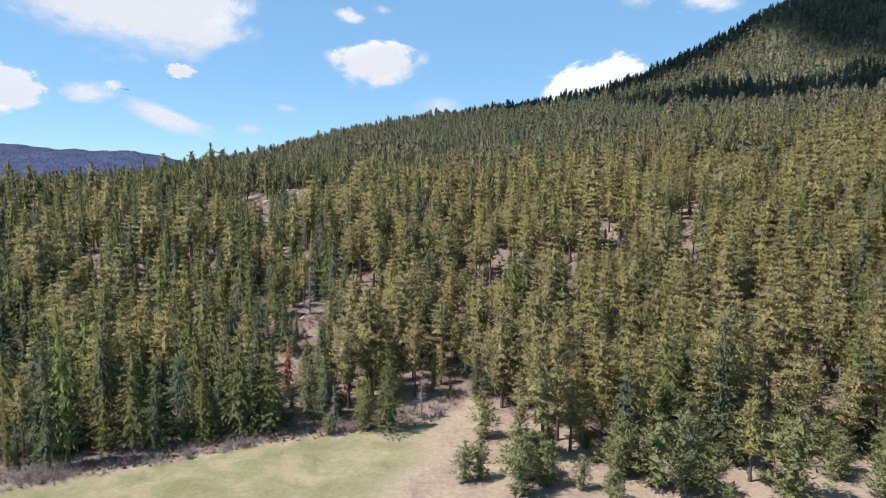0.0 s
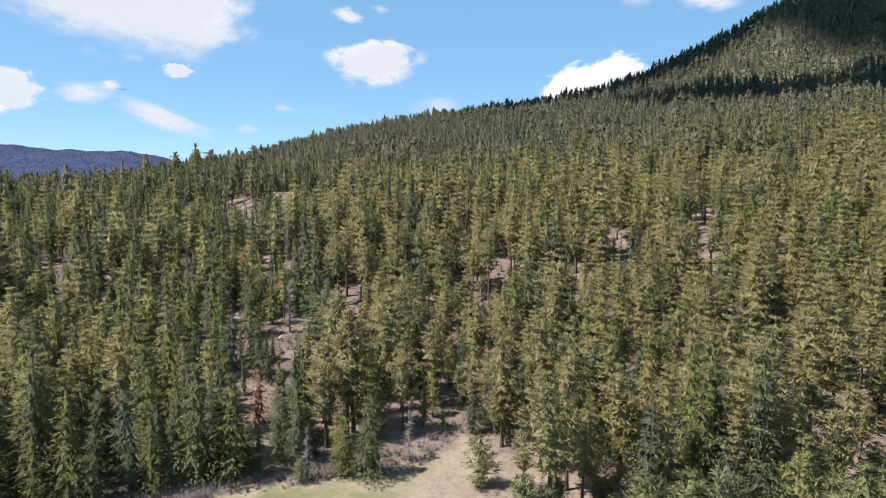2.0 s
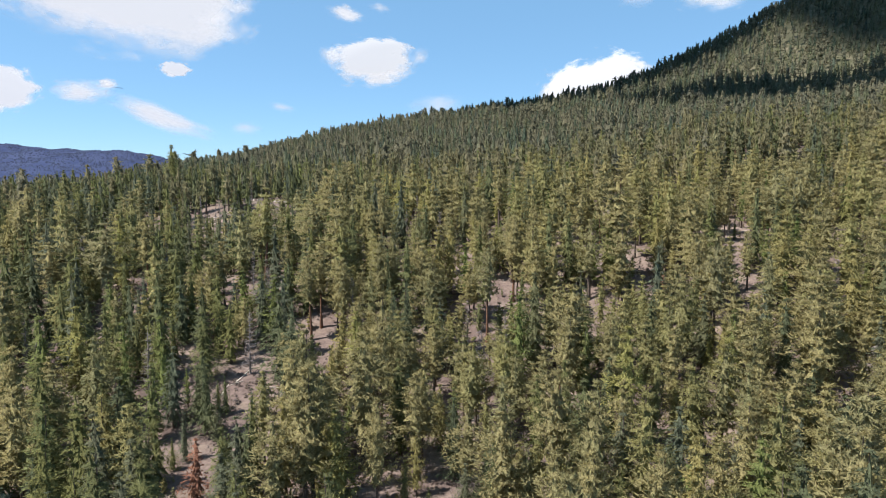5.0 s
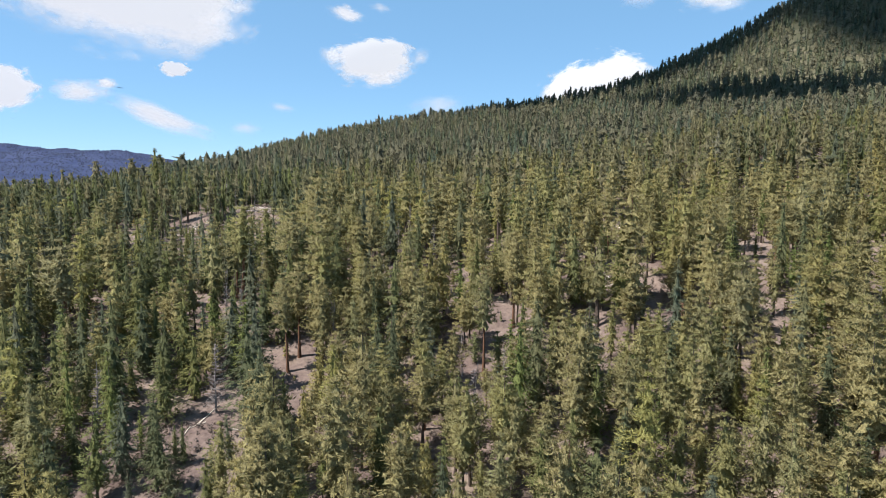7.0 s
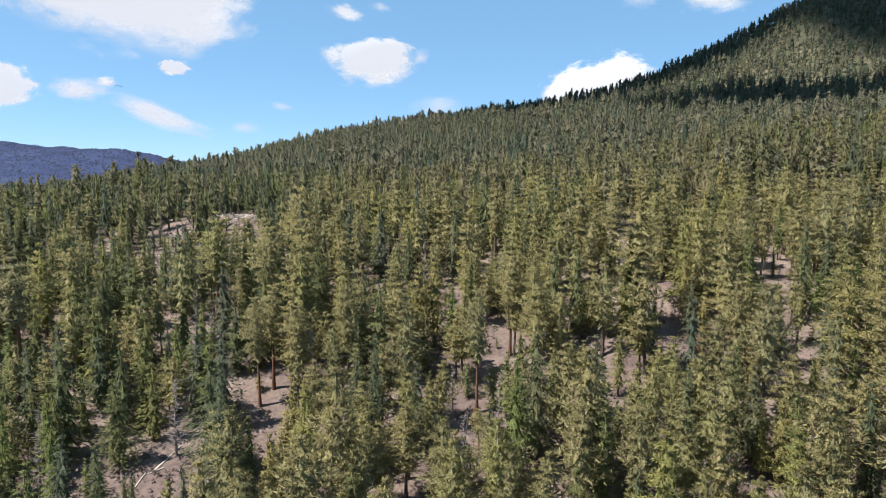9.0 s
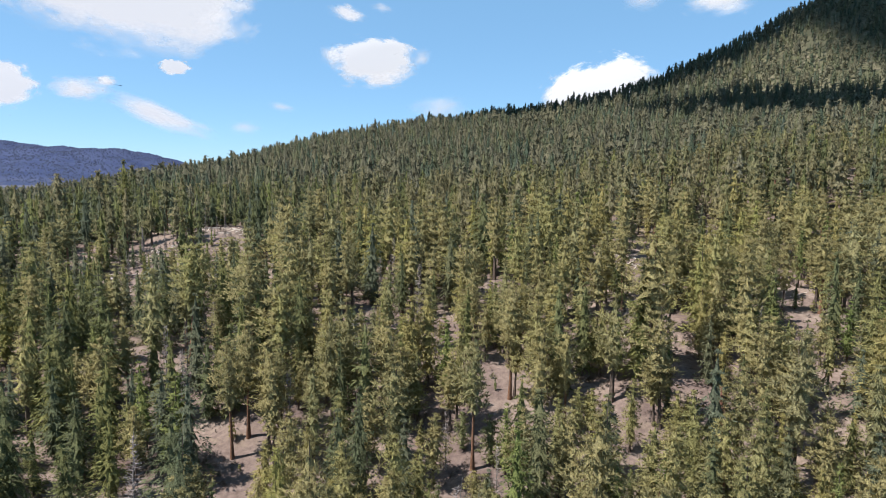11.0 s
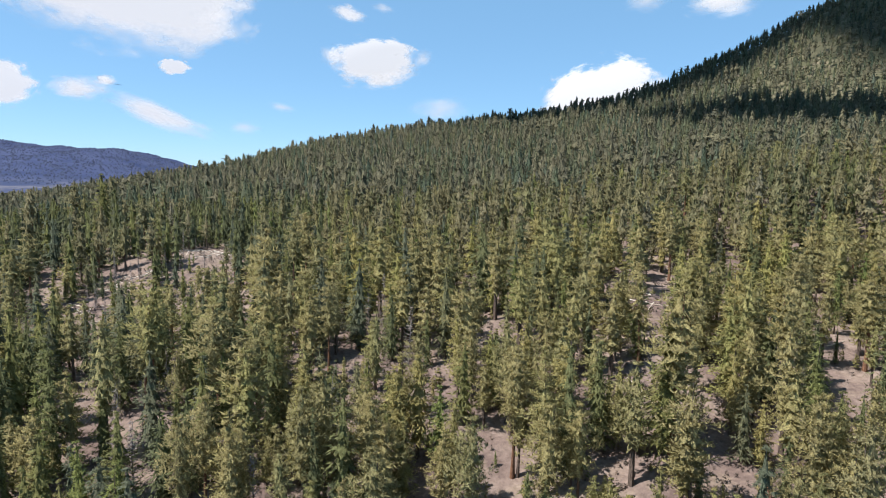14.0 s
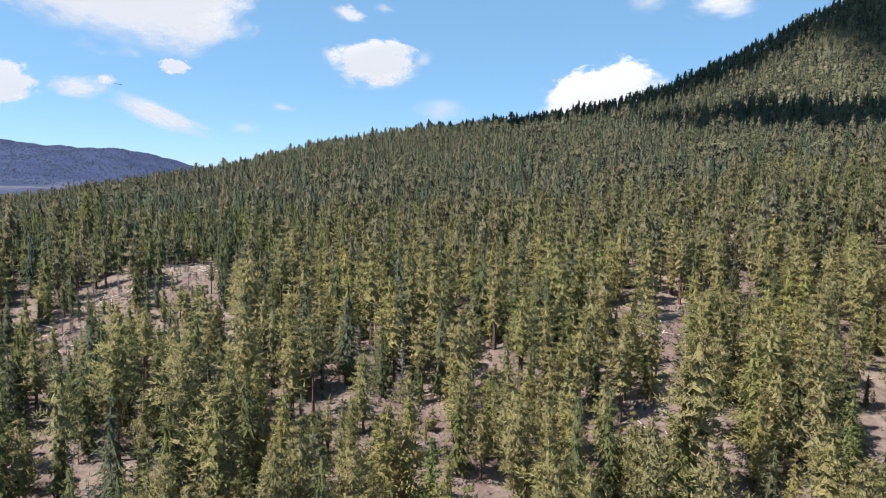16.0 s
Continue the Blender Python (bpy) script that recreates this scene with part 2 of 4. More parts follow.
def land(x, y):
    """Height of the ground."""
    x, y = np.asarray(x, float), np.asarray(y, float)
    z = sum(np.interp(y + k * 6.0, PROFILE_Y, PROFILE_Z) for k in range(-3, 4)) / 7
    z = z + 0.13 * smooth(110, 170, y) * (np.sqrt(np.maximum(x, 0) ** 2 + 400) - 20)
    z = z + np.interp(y, (140, 200, 250, 307, 360, 430, 620, 1000, 1400), (0, 0.03, 0.05, 0.075, 0.03, 0.03, 0.10, 0.17, 0.05)) * np.maximum(np.minimum(x, 0), -700)
    u = np.clip((x - 262) / 45, -20, 12)
    z = z + np.log1p(np.exp(u)) * 18.0 * smooth(600, 960, y)
    z = z - 7 * blob(x, y, -82, 306, 38, 24) + 4 * blob(x, y, -88, 372, 28, 22) - 12 * blob(x, y, 145, 300, 50, 45) + 9 * blob(x, y, 160, 395, 40, 35)
    z = z + smooth(150, 190, y) * (1.1 * np.sin(x * 0.11 + y * 0.05) * np.sin(y * 0.083 - x * 0.03) + 0.5 * np.sin(x * 0.31 + 1.3) * np.sin(y * 0.27))
    z = z - 11 * smooth(-140, -270, x) * smooth(370, 480, y) * (1 - smooth(800, 980, y))
    z = z - 13 * smooth(-90, -320, x) * smooth(560, 850, y)
    return z * (1 - smooth(1500, 3000, np.abs(x))) * (1 - smooth(1900, 2600, y))


def meadow(x, y):
    """One on the mown green field, a little on the dry straw round its upper end, nought elsewhere."""
    inside = 1 - smooth(-3.0, 5.0, y - np.interp(x, EDGE_X, EDGE_Y) + 1.2 * np.sin(x * 0.5) + 0.8 * np.sin(x * 1.3))
    green = 1 - smooth(-12.0, 6.0, x - 0.28 * (y - 130) + 1.5 * np.sin(y * 0.3))
    dry = smooth(-14, 0, x) * (1 - smooth(120, 165, y + 0.2 * np.maximum(x - 10, 0)))
    return np.maximum(inside * green, 0.22 * np.maximum(dry, inside))


def mesh_of(name, verts, faces, mat, smooth_faces=False, tint=None, tint_name="tint", normals=None):
    me = bpy.data.meshes.new(name)
    verts, faces = np.asarray(verts, np.float32), np.asarray(faces, np.int32)
    n, k = faces.shape
    me.vertices.add(len(verts))
    me.vertices.foreach_set("co", verts.ravel())
    me.loops.add(n * k)
    me.loops.foreach_set("vertex_index", faces.ravel())
    me.polygons.add(n)
    me.polygons.foreach_set("loop_start", np.arange(0, n * k, k, dtype=np.int32))
    me.polygons.foreach_set("use_smooth", np.full(n, smooth_faces))
    me.update(calc_edges=True)
    me.materials.append(mat)
    if tint is not None:
        a = me.attributes.new(tint_name, "FLOAT", "POINT")
        a.data.foreach_set("value", np.asarray(tint, np.float32))
    if normals is not None:
        me.polygons.foreach_set("use_smooth", np.full(n, True))
        me.normals_split_custom_set_from_vertices(np.asarray(normals, np.float32))
    return me


def steps(*stretches):
    """Grid lines: (from, to, step) one after another."""
    out = []
    for a, b, s in stretches:
        out += list(np.arange(a, b, s))
    return np.array(out + [stretches[-1][1]], float)


def grid(xs, ys, height):
    gx, gy = np.meshgrid(xs, ys)
    verts = np.stack([gx.ravel(), gy.ravel(), height(gx, gy).ravel()], 1)
    i = np.arange(len(ys) - 1)[:, None] * len(xs) + np.arange(len(xs) - 1)[None]
    i = i.ravel()
    return verts, np.stack([i, i + 1, i + 1 + len(xs), i + len(xs)], 1)


gx = steps((-4900, -900, 250), (-900, -320, 20), (-320, -120, 6), (-120, 120, 2.5), (120, 400, 6), (400, 1200, 20), (1200, 4900, 250))
gy = steps((-1500, -100, 200), (-100, 90, 10), (90, 180, 2), (180, 460, 4), (460, 1100, 9), (1100, 2000, 30), (2000, 4900, 250))
gv, gf = grid(gx, gy, land)
ground = new("ground", mesh_of("ground", gv, gf, M_GROUND, True, meadow(gv[:, 0], gv[:, 1]), "meadow"))
tagged(ground, "dry tan hillside soil running down to a pale green field", "ground", kind="structure")


def far_height(x, y):
    crest = 82 + 112 * smooth(-1200, -1800, x) + 48 * smooth(-1900, -2650, x) + 5 * np.sin(x * 0.009) + 3 * np.sin(x * 0.023)
    rise = smooth(2100, 3700, y) * (1 - 0.6 * smooth(3700, 4700, y))
    relief = 9 * np.sin(x * 0.02 + y * 0.011) * np.sin(y * 0.017)
    return (crest + relief) * rise + (land(x, y) + 2.5) * (1 - smooth(2100, 3000, y))


fv, ff = grid(steps((-4600, -600, 45)), steps((1350, 4800, 60)), far_height)
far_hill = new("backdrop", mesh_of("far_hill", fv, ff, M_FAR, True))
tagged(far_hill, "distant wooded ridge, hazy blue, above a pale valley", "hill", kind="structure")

hill_rng = np.random.default_rng(3)
hx, hy = hill_rng.uniform(-3200, -1000, 9000), hill_rng.uniform(2500, 3760, 9000)
hz = far_height(hx, hy)
keep = hz > hill_rng.uniform(-20, 60, 9000)
hx, hy, hz = hx[keep], hy[keep], hz[keep]
hr, hh = hill_rng.uniform(4, 7, len(hx)), hill_rng.uniform(5, 10, len(hx))
corner = np.array([(1, 0, 0), (-0.5, 0.87, 0), (-0.5, -0.87, 0), (0, 0, 1.0)])
hv = corner[None] * np.stack([hr, hr, hh], 1)[:, None] + np.stack([hx, hy, hz - 1], 1)[:, None]
hf = np.array([(0, 1, 3), (1, 2, 3), (2, 0, 3)])[None] + (np.arange(len(hx)) * 4)[:, None, None]
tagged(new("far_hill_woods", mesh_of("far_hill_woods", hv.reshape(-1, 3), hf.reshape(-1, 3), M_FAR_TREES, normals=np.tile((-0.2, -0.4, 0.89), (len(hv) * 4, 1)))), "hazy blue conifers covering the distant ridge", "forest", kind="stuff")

# ---- tree shapes ----


def tube(path, radii, sides):
    """A tapered tube along a path: verts and quads."""
    path = np.asarray(path, float)
    a = np.arange(sides) * 2 * math.pi / sides
    ring = np.stack([np.cos(a), np.sin(a), 0 * a], 1)
    verts = (path[:, None] + ring[None] * np.asarray(radii)[:, None, None]).reshape(-1, 3)
    faces = []
    for k in range(len(path) - 1):
        for s in range(sides):
            faces.append((k * sides + s, k * sides + (s + 1) % sides, (k + 1) * sides + (s + 1) % sides, (k + 1) * sides + s))
    return verts, np.array(faces)


def trunk_shape(h, r, rng, sides=7, bend=0.012, segments=7):
    z = np.linspace(-0.03, 0.97, segments)
    sway = np.cumsum(rng.normal(0, bend, (segments, 2)), 0) * np.linspace(0, 1, segments)[:, None]
    path = np.column_stack([sway * h * 0.5, z * h])
    radii = r * (1 - 0.93 * np.clip(z, 0, 1)) * (1 + 0.5 * np.exp(-np.clip(z, 0, 1) * 30))
    return tube(path, radii, sides)


# kind: foot of the crown, widest radius, where it is widest, droop of the limbs, share of sprays in round tufts, raggedness, the outline's two powers
SHAPES = {
    "pine": (0.29, 0.215, 0.26, 0.05, 0.75, 0.42, 1.45, 0.80),
    "old_pine": (0.42, 0.215, 0.35, 0.08, 0.80, 0.45, 1.80, 0.75),
    "fir": (0.06, 0.250, 0.10, 0.32, 0.10, 0.28, 1.00, 0.92),
    "spruce": (0.14, 0.220, 0.18, 0.18, 0.35, 0.36, 1.15, 0.80),
    "larch": (0.12, 0.180, 0.20, 0.12, 0.25, 0.34, 1.10, 0.80),
    "young": (0.03, 0.300, 0.34, -0.06, 0.75, 0.30, 1.60, 0.75),
}


def outline(kind, t):
    """Radius of the crown at the part t of its height, as a share of the tree's height."""
    _, wide, belly, _, _, _, p, q = SHAPES[kind]
    t = np.clip(t, 0, 1)
    return wide * (0.60 + 0.40 * np.minimum(t / belly, 1)) * np.maximum(1 - t ** p, 0) ** q


def crown_shape(kind, h, rng, limbs, sprays, size):
    """A crown of limbs in uneven whorls. Each limb bears a flat fan of narrow sprays, or round tufts: one triangle a spray, with dark room between the whorls."""
    foot, wide, belly, droop, tufted, ragged, _, _ = SHAPES[kind]
    whorls = max(5, limbs // 6)
    level = np.arange(limbs) * whorls // limbs
    t = (level + 0.45 + rng.normal(0, 0.13, whorls)[level] + rng.normal(0, 0.10, limbs)) / whorls
    t = np.clip(t, 0.0, 0.985)
    zc = (foot + (1 - foot) * t) * h
    reach = outline(kind, t) * h * (1 + rng.normal(0, 0.13, whorls)[level]) * (1 - ragged * rng.random(limbs) ** 1.5)
    az = np.arange(limbs) * 2.399963 + rng.normal(0, 0.4, limbs)
    reach *= 1 + 0.14 * np.cos(az - rng.random() * 6.28)
    reach = np.where(rng.random(limbs) < 0.25 * ragged, 0.45 * reach, reach)
    reach = np.maximum(reach, 0.022 * h)
    shape = (limbs, sprays)
    s = 0.16 + 0.88 * rng.random(shape) ** 0.7
    half = reach[:, None] * (0.46 * np.sin(math.pi * np.clip(s, 0, 0.95)) ** 0.6 + 0.06) + 0.10
    side_at = rng.uniform(-1, 1, shape)
    lat = side_at * half
    lift = 0.10 + (0.30 if tufted > 0.5 else 0.16) * s - droop * 1.5 * s ** 1.6
    up_at = reach[:, None] * lift - 0.22 * np.abs(lat) + rng.normal(0, 0.035, shape) * reach[:, None]
    # round tufts at three knots of the limb
    tuft = rng.random(shape) < tufted
    knot_s = np.array([0.48, 0.78, 0.98])[None] + rng.normal(0, 0.07, (limbs, 3))
    knot_l = np.array([0.22, -0.30, 0.05])[None] * rng.choice([-1, 1], (limbs, 1)) + rng.normal(0, 0.05, (limbs, 3))
    pick = rng.integers(0, 3, shape)
    ball = rng.normal(0, 1, (*shape, 3))
    ball /= np.linalg.norm(ball, axis=-1)[..., None]
    ball[..., 2] = np.abs(ball[..., 2]) * 0.85 - 0.12
    big = (0.17 * reach + 0.25)[:, None] * rng.random(shape) ** 0.33
    ks, kl = np.take_along_axis(knot_s, pick, 1), np.take_along_axis(knot_l, pick, 1)
    s = np.where(tuft, ks + ball[..., 0] * big / reach[:, None], s)
    lat = np.where(tuft, kl * reach[:, None] + ball[..., 1] * big, lat)
    up_at = np.where(tuft, reach[:, None] * (0.10 + 0.30 * ks - droop * 1.5 * ks ** 1.6) + ball[..., 2] * big, up_at)
    ca, sa = np.cos(az)[:, None, None], np.sin(az)[:, None, None]
    radial = np.broadcast_to(np.concatenate([ca, sa, 0 * ca], -1), (*shape, 3))
    across = np.broadcast_to(np.concatenate([-sa, ca, 0 * ca], -1), (*shape, 3))
    upward = np.array([0, 0, 1.0])
    c = radial * (reach[:, None] * s)[..., None] + across * lat[..., None] + upward * (zc[:, None] + up_at)[..., None]
    flat_way = radial * 0.9 + across * (0.8 * side_at)[..., None] - upward * (0.05 + droop)
    ball_way = radial * (0.3 + ball[..., :1]) + across * ball[..., 1:2] + upward * (ball[..., 2:] + 0.35)
    out = np.where(tuft[..., None], ball_way, flat_way) + rng.normal(0, 0.28, (*shape, 3))
    face = np.where(tuft[..., None], radial * (0.45 + ball[..., :1]) + across * ball[..., 1:2] + upward * (ball[..., 2:] + 0.30), radial * 0.50 + across * (0.45 * side_at)[..., None] + upward)
    c, out, face = c.reshape(-1, 3), out.reshape(-1, 3), face.reshape(-1, 3)
    out /= np.linalg.norm(out, axis=1)[:, None]
    face /= np.linalg.norm(face, axis=1)[:, None]
    side = np.cross(out, face + rng.normal(0, 0.45, face.shape))
    side /= np.linalg.norm(side, axis=1)[:, None] + 1e-6
    near = np.cross(side, out)
    flip = np.sum(near * face, 1) < 0
    side[flip] *= -1
    near[flip] *= -1
    soft = face + 0.14 * near + rng.normal(0, 0.07, near.shape)
    soft /= np.linalg.norm(soft, axis=1)[:, None]
    large = size * (0.65 + 0.7 * rng.random(len(c)))[:, None] * np.repeat(0.50 + 0.50 * np.clip(reach / (0.6 * wide * h), 0, 1), sprays)[:, None]
    v = np.stack([c - out * large * 0.50 - side * large * 0.26, c - out * large * 0.50 + side * large * 0.26, c + out * large * 0.95], 1).reshape(-1, 3)
    nrm = np.repeat(soft, 3, 0)
    if limbs > 34:
        hv, _, hn = tier_shape(kind, h, rng, 8, 5)
        v, nrm = np.vstack([v, hv * (0.58, 0.58, 0.95)]), np.vstack([nrm, hn])
    return v, np.arange(len(v)).reshape(-1, 3), nrm


def tier_shape(kind, h, rng, tiers, points):
    """A far conifer: ragged skirts of branches, one above the other."""
    foot, _, _, droop, _, ragged, _, _ = SHAPES[kind]
    v, n = [], []
    for k in range(tiers):
        t = (k + 0.15) / tiers
        r = float(outline(kind, t)) * h * 1.08
        z = (foot + (1 - foot) * t) * h
        top = min((foot + (1 - foot) * (t + 1.6 / tiers)) * h, h)
        a = np.arange(points) * 2 * math.pi / points + rng.random() * 6.28
        rr = r * (1 - (ragged + 0.15) * rng.random(points))
        rz = z - droop * 0.6 * r + rng.normal(0, 0.12, points) * h / tiers
        for p in range(points):
            q = (p + 1) % points
            m = 0.5 * (a[p] + a[p] + 2 * math.pi / points)
            gap = rng.uniform(0.55, 0.8)
            low = np.array([math.cos(m) * gap * r * 0.8, math.sin(m) * gap * r * 0.8, z + 0.25 * h / tiers])
            tip = np.array([math.cos(a[p]) * rr[p], math.sin(a[p]) * rr[p], rz[p]])
            tip2 = np.array([math.cos(a[q]) * rr[q], math.sin(a[q]) * rr[q], rz[q]])
            peak = np.array([0, 0, top])
            for tri, ang in (((peak, tip, low), a[p] + 0.2), ((peak, low, tip2), m + 0.2)):
                v += tri
                d = np.array([math.cos(ang), math.sin(ang), 1.0]) + rng.normal(0, 0.30, 3)
                n += [d / np.linalg.norm(d)] * 3
    v = np.array(v)
    return v, np.arange(len(v)).reshape(-1, 3), np.array(n)


def twig_shape(h, r, rng, count, thin, upright):
    """Bare branching wood: thin three-sided spikes from the stem outwards."""
    verts, faces = [], []
    for _ in range(count):
        z0 = h * (0.05 + 0.85 * rng.random()) if upright else 0.0
        a = rng.random() * 6.283
        length = r * (0.5 + 0.6 * rng.random()) * ((1.15 - z0 / h) if upright else 1.0)
        lift = (0.15 + 0.5 * rng.random()) if upright else (0.6 + 1.2 * rng.random()) * h / r
        b = np.array([0, 0, z0]) if upright else np.array([rng.normal(0, r * 0.35), rng.normal(0, r * 0.35), 0])
        m = b + np.array([math.cos(a), math.sin(a), lift * 0.7]) * length * 0.55
        e = m + np.array([math.cos(a + rng.normal(0, 0.5)), math.sin(a + rng.normal(0, 0.5)), lift]) * length * 0.45
        k = len(verts)
        w = thin * (0.6 + 0.8 * rng.random())
        o = np.array([-math.sin(a), math.cos(a), 0]) * w
        q = np.array([0, 0, w])
        verts += [b + o, b - o, b + q, m + o * 0.7, m - o * 0.7, m + q * 0.7, e]
        for i, j in ((0, 1), (1, 2), (2, 0)):
            faces += [(k + i, k + j, k + 3 + j), (k + i, k + 3 + j, k + 3 + i)]
            faces += [(k + 3 + i, k + 3 + j, k + 6)]
        for _ in range(3):
            u = m + (e - m) * rng.random()
            d = np.array([rng.normal(), rng.normal(), abs(rng.normal())]) * length * 0.22
            k = len(verts)
            verts += [u + o * 0.5, u - o * 0.5, u + d]
            faces += [(k, k + 1, k + 2)]
    return np.array(verts), np.array(faces)


def part(name, me, parent, label=""):
    ob = new(name, me)
    ob.parent = parent
    return tagged(ob, label) if label else ob


def tree_kind(name, kind, h, r, needles, bark_mat, seeds, label, category, limbs, sprays, size):
    """Several grown shapes of one kind, each an Empty with trunk and crown, built once and copied."""
    made = []
    for s in seeds:
        rng = np.random.default_rng(s)
        root = new(name)
        root.empty_display_size = 1.0
        tv, tf = trunk_shape(h, r, rng)
        part("trunk", mesh_of(name + "_trunk", tv, tf, bark_mat, True), root)
        cv, cf, cn = crown_shape(kind, h, rng, limbs, sprays, size)
        part("crown", mesh_of(name + "_crown", cv, cf, needles, tint=np.zeros(len(cv)), normals=cn), root)
        tagged(root, label, category)
        made.append(root)
    return made


def bare_kind(name, h, r, seeds, label, category, count, thin, crown_r, mat_t, mat_b):
    made = []
    for s in seeds:
        rng = np.random.default_rng(s)
        root = new(name)
        tv, tf = trunk_shape(h, r, rng, 6, 0.02)
        part("trunk", mesh_of(name + "_trunk", tv, tf, mat_t, True), root)
        bv, bf = twig_shape(h, crown_r, rng, count, thin, True)
        part("crown", mesh_of(name + "_crown", bv, bf, mat_b, tint=np.zeros(len(bv))), root)
        tagged(root, label, category)
        made.append(root)
    return made


TEXTS = {
    "pine": ("pine_tree", "pine tree", "tall olive-green pine with a clumped crown"),
    "old_pine": ("pine_tree", "pine tree", "old pine with a bare orange-barked lower trunk"),
    "fir": ("fir_tree", "fir tree", "dark green pointed fir with drooping branches"),
    "spruce": ("spruce_tree", "spruce tree", "mid-green spruce with layered tapering branches"),
    "larch": ("larch_tree", "larch tree", "slender bright yellow-green larch in spring needle"),
    "young": ("young_pine", "young pine", "young bushy green pine branched to the ground"),
    "rust": ("dead_fir", "dead tree", "dead fir with rust-red needles"),
}


def grow(kind, h, r, needles, bark_mat, seeds, limbs, sprays, size, shape=None):
    name, category, label = TEXTS[kind]
    return tree_kind(name, shape or kind, h, r, needles, bark_mat, seeds, label, category, limbs, sprays, size)


KINDS = {
    "pine": grow("pine", 21.0, 0.30, M_PINE, M_BARK, (11, 12, 13, 14, 15, 16), 62, 36, 0.48),
    "old_pine": grow("old_pine", 24.0, 0.40, M_PINE, M_BARK_PINE, (21, 22, 23), 54, 38, 0.50),
    "fir": grow("fir", 20.0, 0.26, M_FIR, M_BARK, (31, 32, 33, 34, 35), 84, 25, 0.46),
    "spruce": grow("spruce", 20.0, 0.27, M_SPRUCE, M_BARK, (36, 37, 38, 39, 40), 74, 29, 0.46),
    "larch": grow("larch", 18.0, 0.20, M_LARCH, M_BARK, (41, 42, 43), 84, 16, 0.48),
    "young": grow("young", 8.0, 0.12, M_YOUNG, M_BARK, (51, 52, 53), 50, 30, 0.32),
    "rust": grow("rust", 15.0, 0.20, M_RUST, M_BARK, (61, 62), 60, 11, 0.55, "fir"),
    "snag": bare_kind("bare_tree", 15.0, 0.17, (71, 72, 73), "dead standing tree with bare grey branches", "dead tree", 120, 0.07, 2.3, M_DEAD, M_TWIG),
}
USED = {}
HEIGHTS = {"pine": 21.0, "old_pine": 24.0, "fir": 20.0, "spruce": 20.0, "larch": 18.0, "young": 8.0, "rust": 15.0, "snag": 15.0}
GROUPS = {"pine": "pines of the slope", "old_pine": "pines of the slope", "fir": "firs of the slope", "spruce": "spruces of the slope", "larch": "larches of the slope",
          "young": "young pines by the field", "rust": "red dead firs", "snag": "dead standing trees"}
pick = np.random.default_rng(5)


def plant(kind, x, y, height, girth=1.0):
    """Stand a tree of that kind and height on the ground; the first of each shape stands itself, the rest are copies."""
    shapes = KINDS[kind]
    i = USED.get(kind, 0)
    USED[kind] = i + 1
    k = height / HEIGHTS[kind]
    m = Matrix.LocRotScale((x, y, float(land(x, y)) - 0.15), Euler((pick.normal(0, 0.02), pick.normal(0, 0.02), pick.random() * 6.283)), (k * girth, k * girth, k))
    if i < len(shapes):
        shapes[i].matrix_basis = m
        ob = shapes[i]
    else:
        ob = copy_thing(shapes[i % len(shapes)], Matrix.Identity(4))
        ob.matrix_basis = m
    tagged(ob, group=GROUPS[kind])
    return ob


# ---- the forest ----
OPENINGS = (  # bare patches: middle, half widths
    (-84, 367, 11, 8), (-78, 355, 6, 6), (-102, 346, 9, 8), (-106, 324, 8, 8), (-115, 311, 7, 6), (-138, 308, 8, 5), (-144, 254, 7, 4),
    (-39, 173, 4, 9), (-38, 151, 4, 7), (-45, 195, 7, 7), (-59, 199, 5, 5), (-33, 213, 4, 5), (-26, 203, 3.5, 4), (5, 186, 3, 5), (45, 166, 4, 3),
    (57, 259, 4.5, 10), (65, 247, 4.5, 12), (62, 225, 4, 8), (70, 296, 7, 8), (67, 277, 3, 9), (80, 317, 7, 6), (98, 316, 7, 4), (112, 284, 4, 5), (138, 258, 5, 4),
    (67, 315, 5, 5), (19, 325, 5, 5), (24, 287, 4, 5), (-11, 274, 6, 3.5), (0, 271, 4, 3), (11, 265, 4, 3.5),
    (15, 210, 4, 3), (42, 230, 5, 5), (20, 237, 4, 3), (86, 215, 4, 4), (8.6, 225, 4, 3),
)


def room(x, y):
    """How high trees may grow: those below a bare patch, towards the valley, are young and low."""
    x, y = np.asarray(x, float), np.asarray(y, float)
    cap = np.full(x.shape, 99.0)
    for cx, cy, rx, ry in OPENINGS:
        way = np.array([8.0 - cx, 95.0 - cy])
        away = math.hypot(*way)
        way /= away
        along = (x - cx) * way[0] + (y - cy) * way[1]
        aside = np.abs((y - cy) * way[0] - (x - cx) * way[1])
        base = float(land(cx, cy))
        line = base + (72.0 - base) * along / away
        on = (aside < 0.7 * rx) & (along > 0) & (along < 30)
        cap = np.where(on, np.minimum(cap, np.maximum(line - land(x, y) + 1.0, 0)), cap)
    return cap


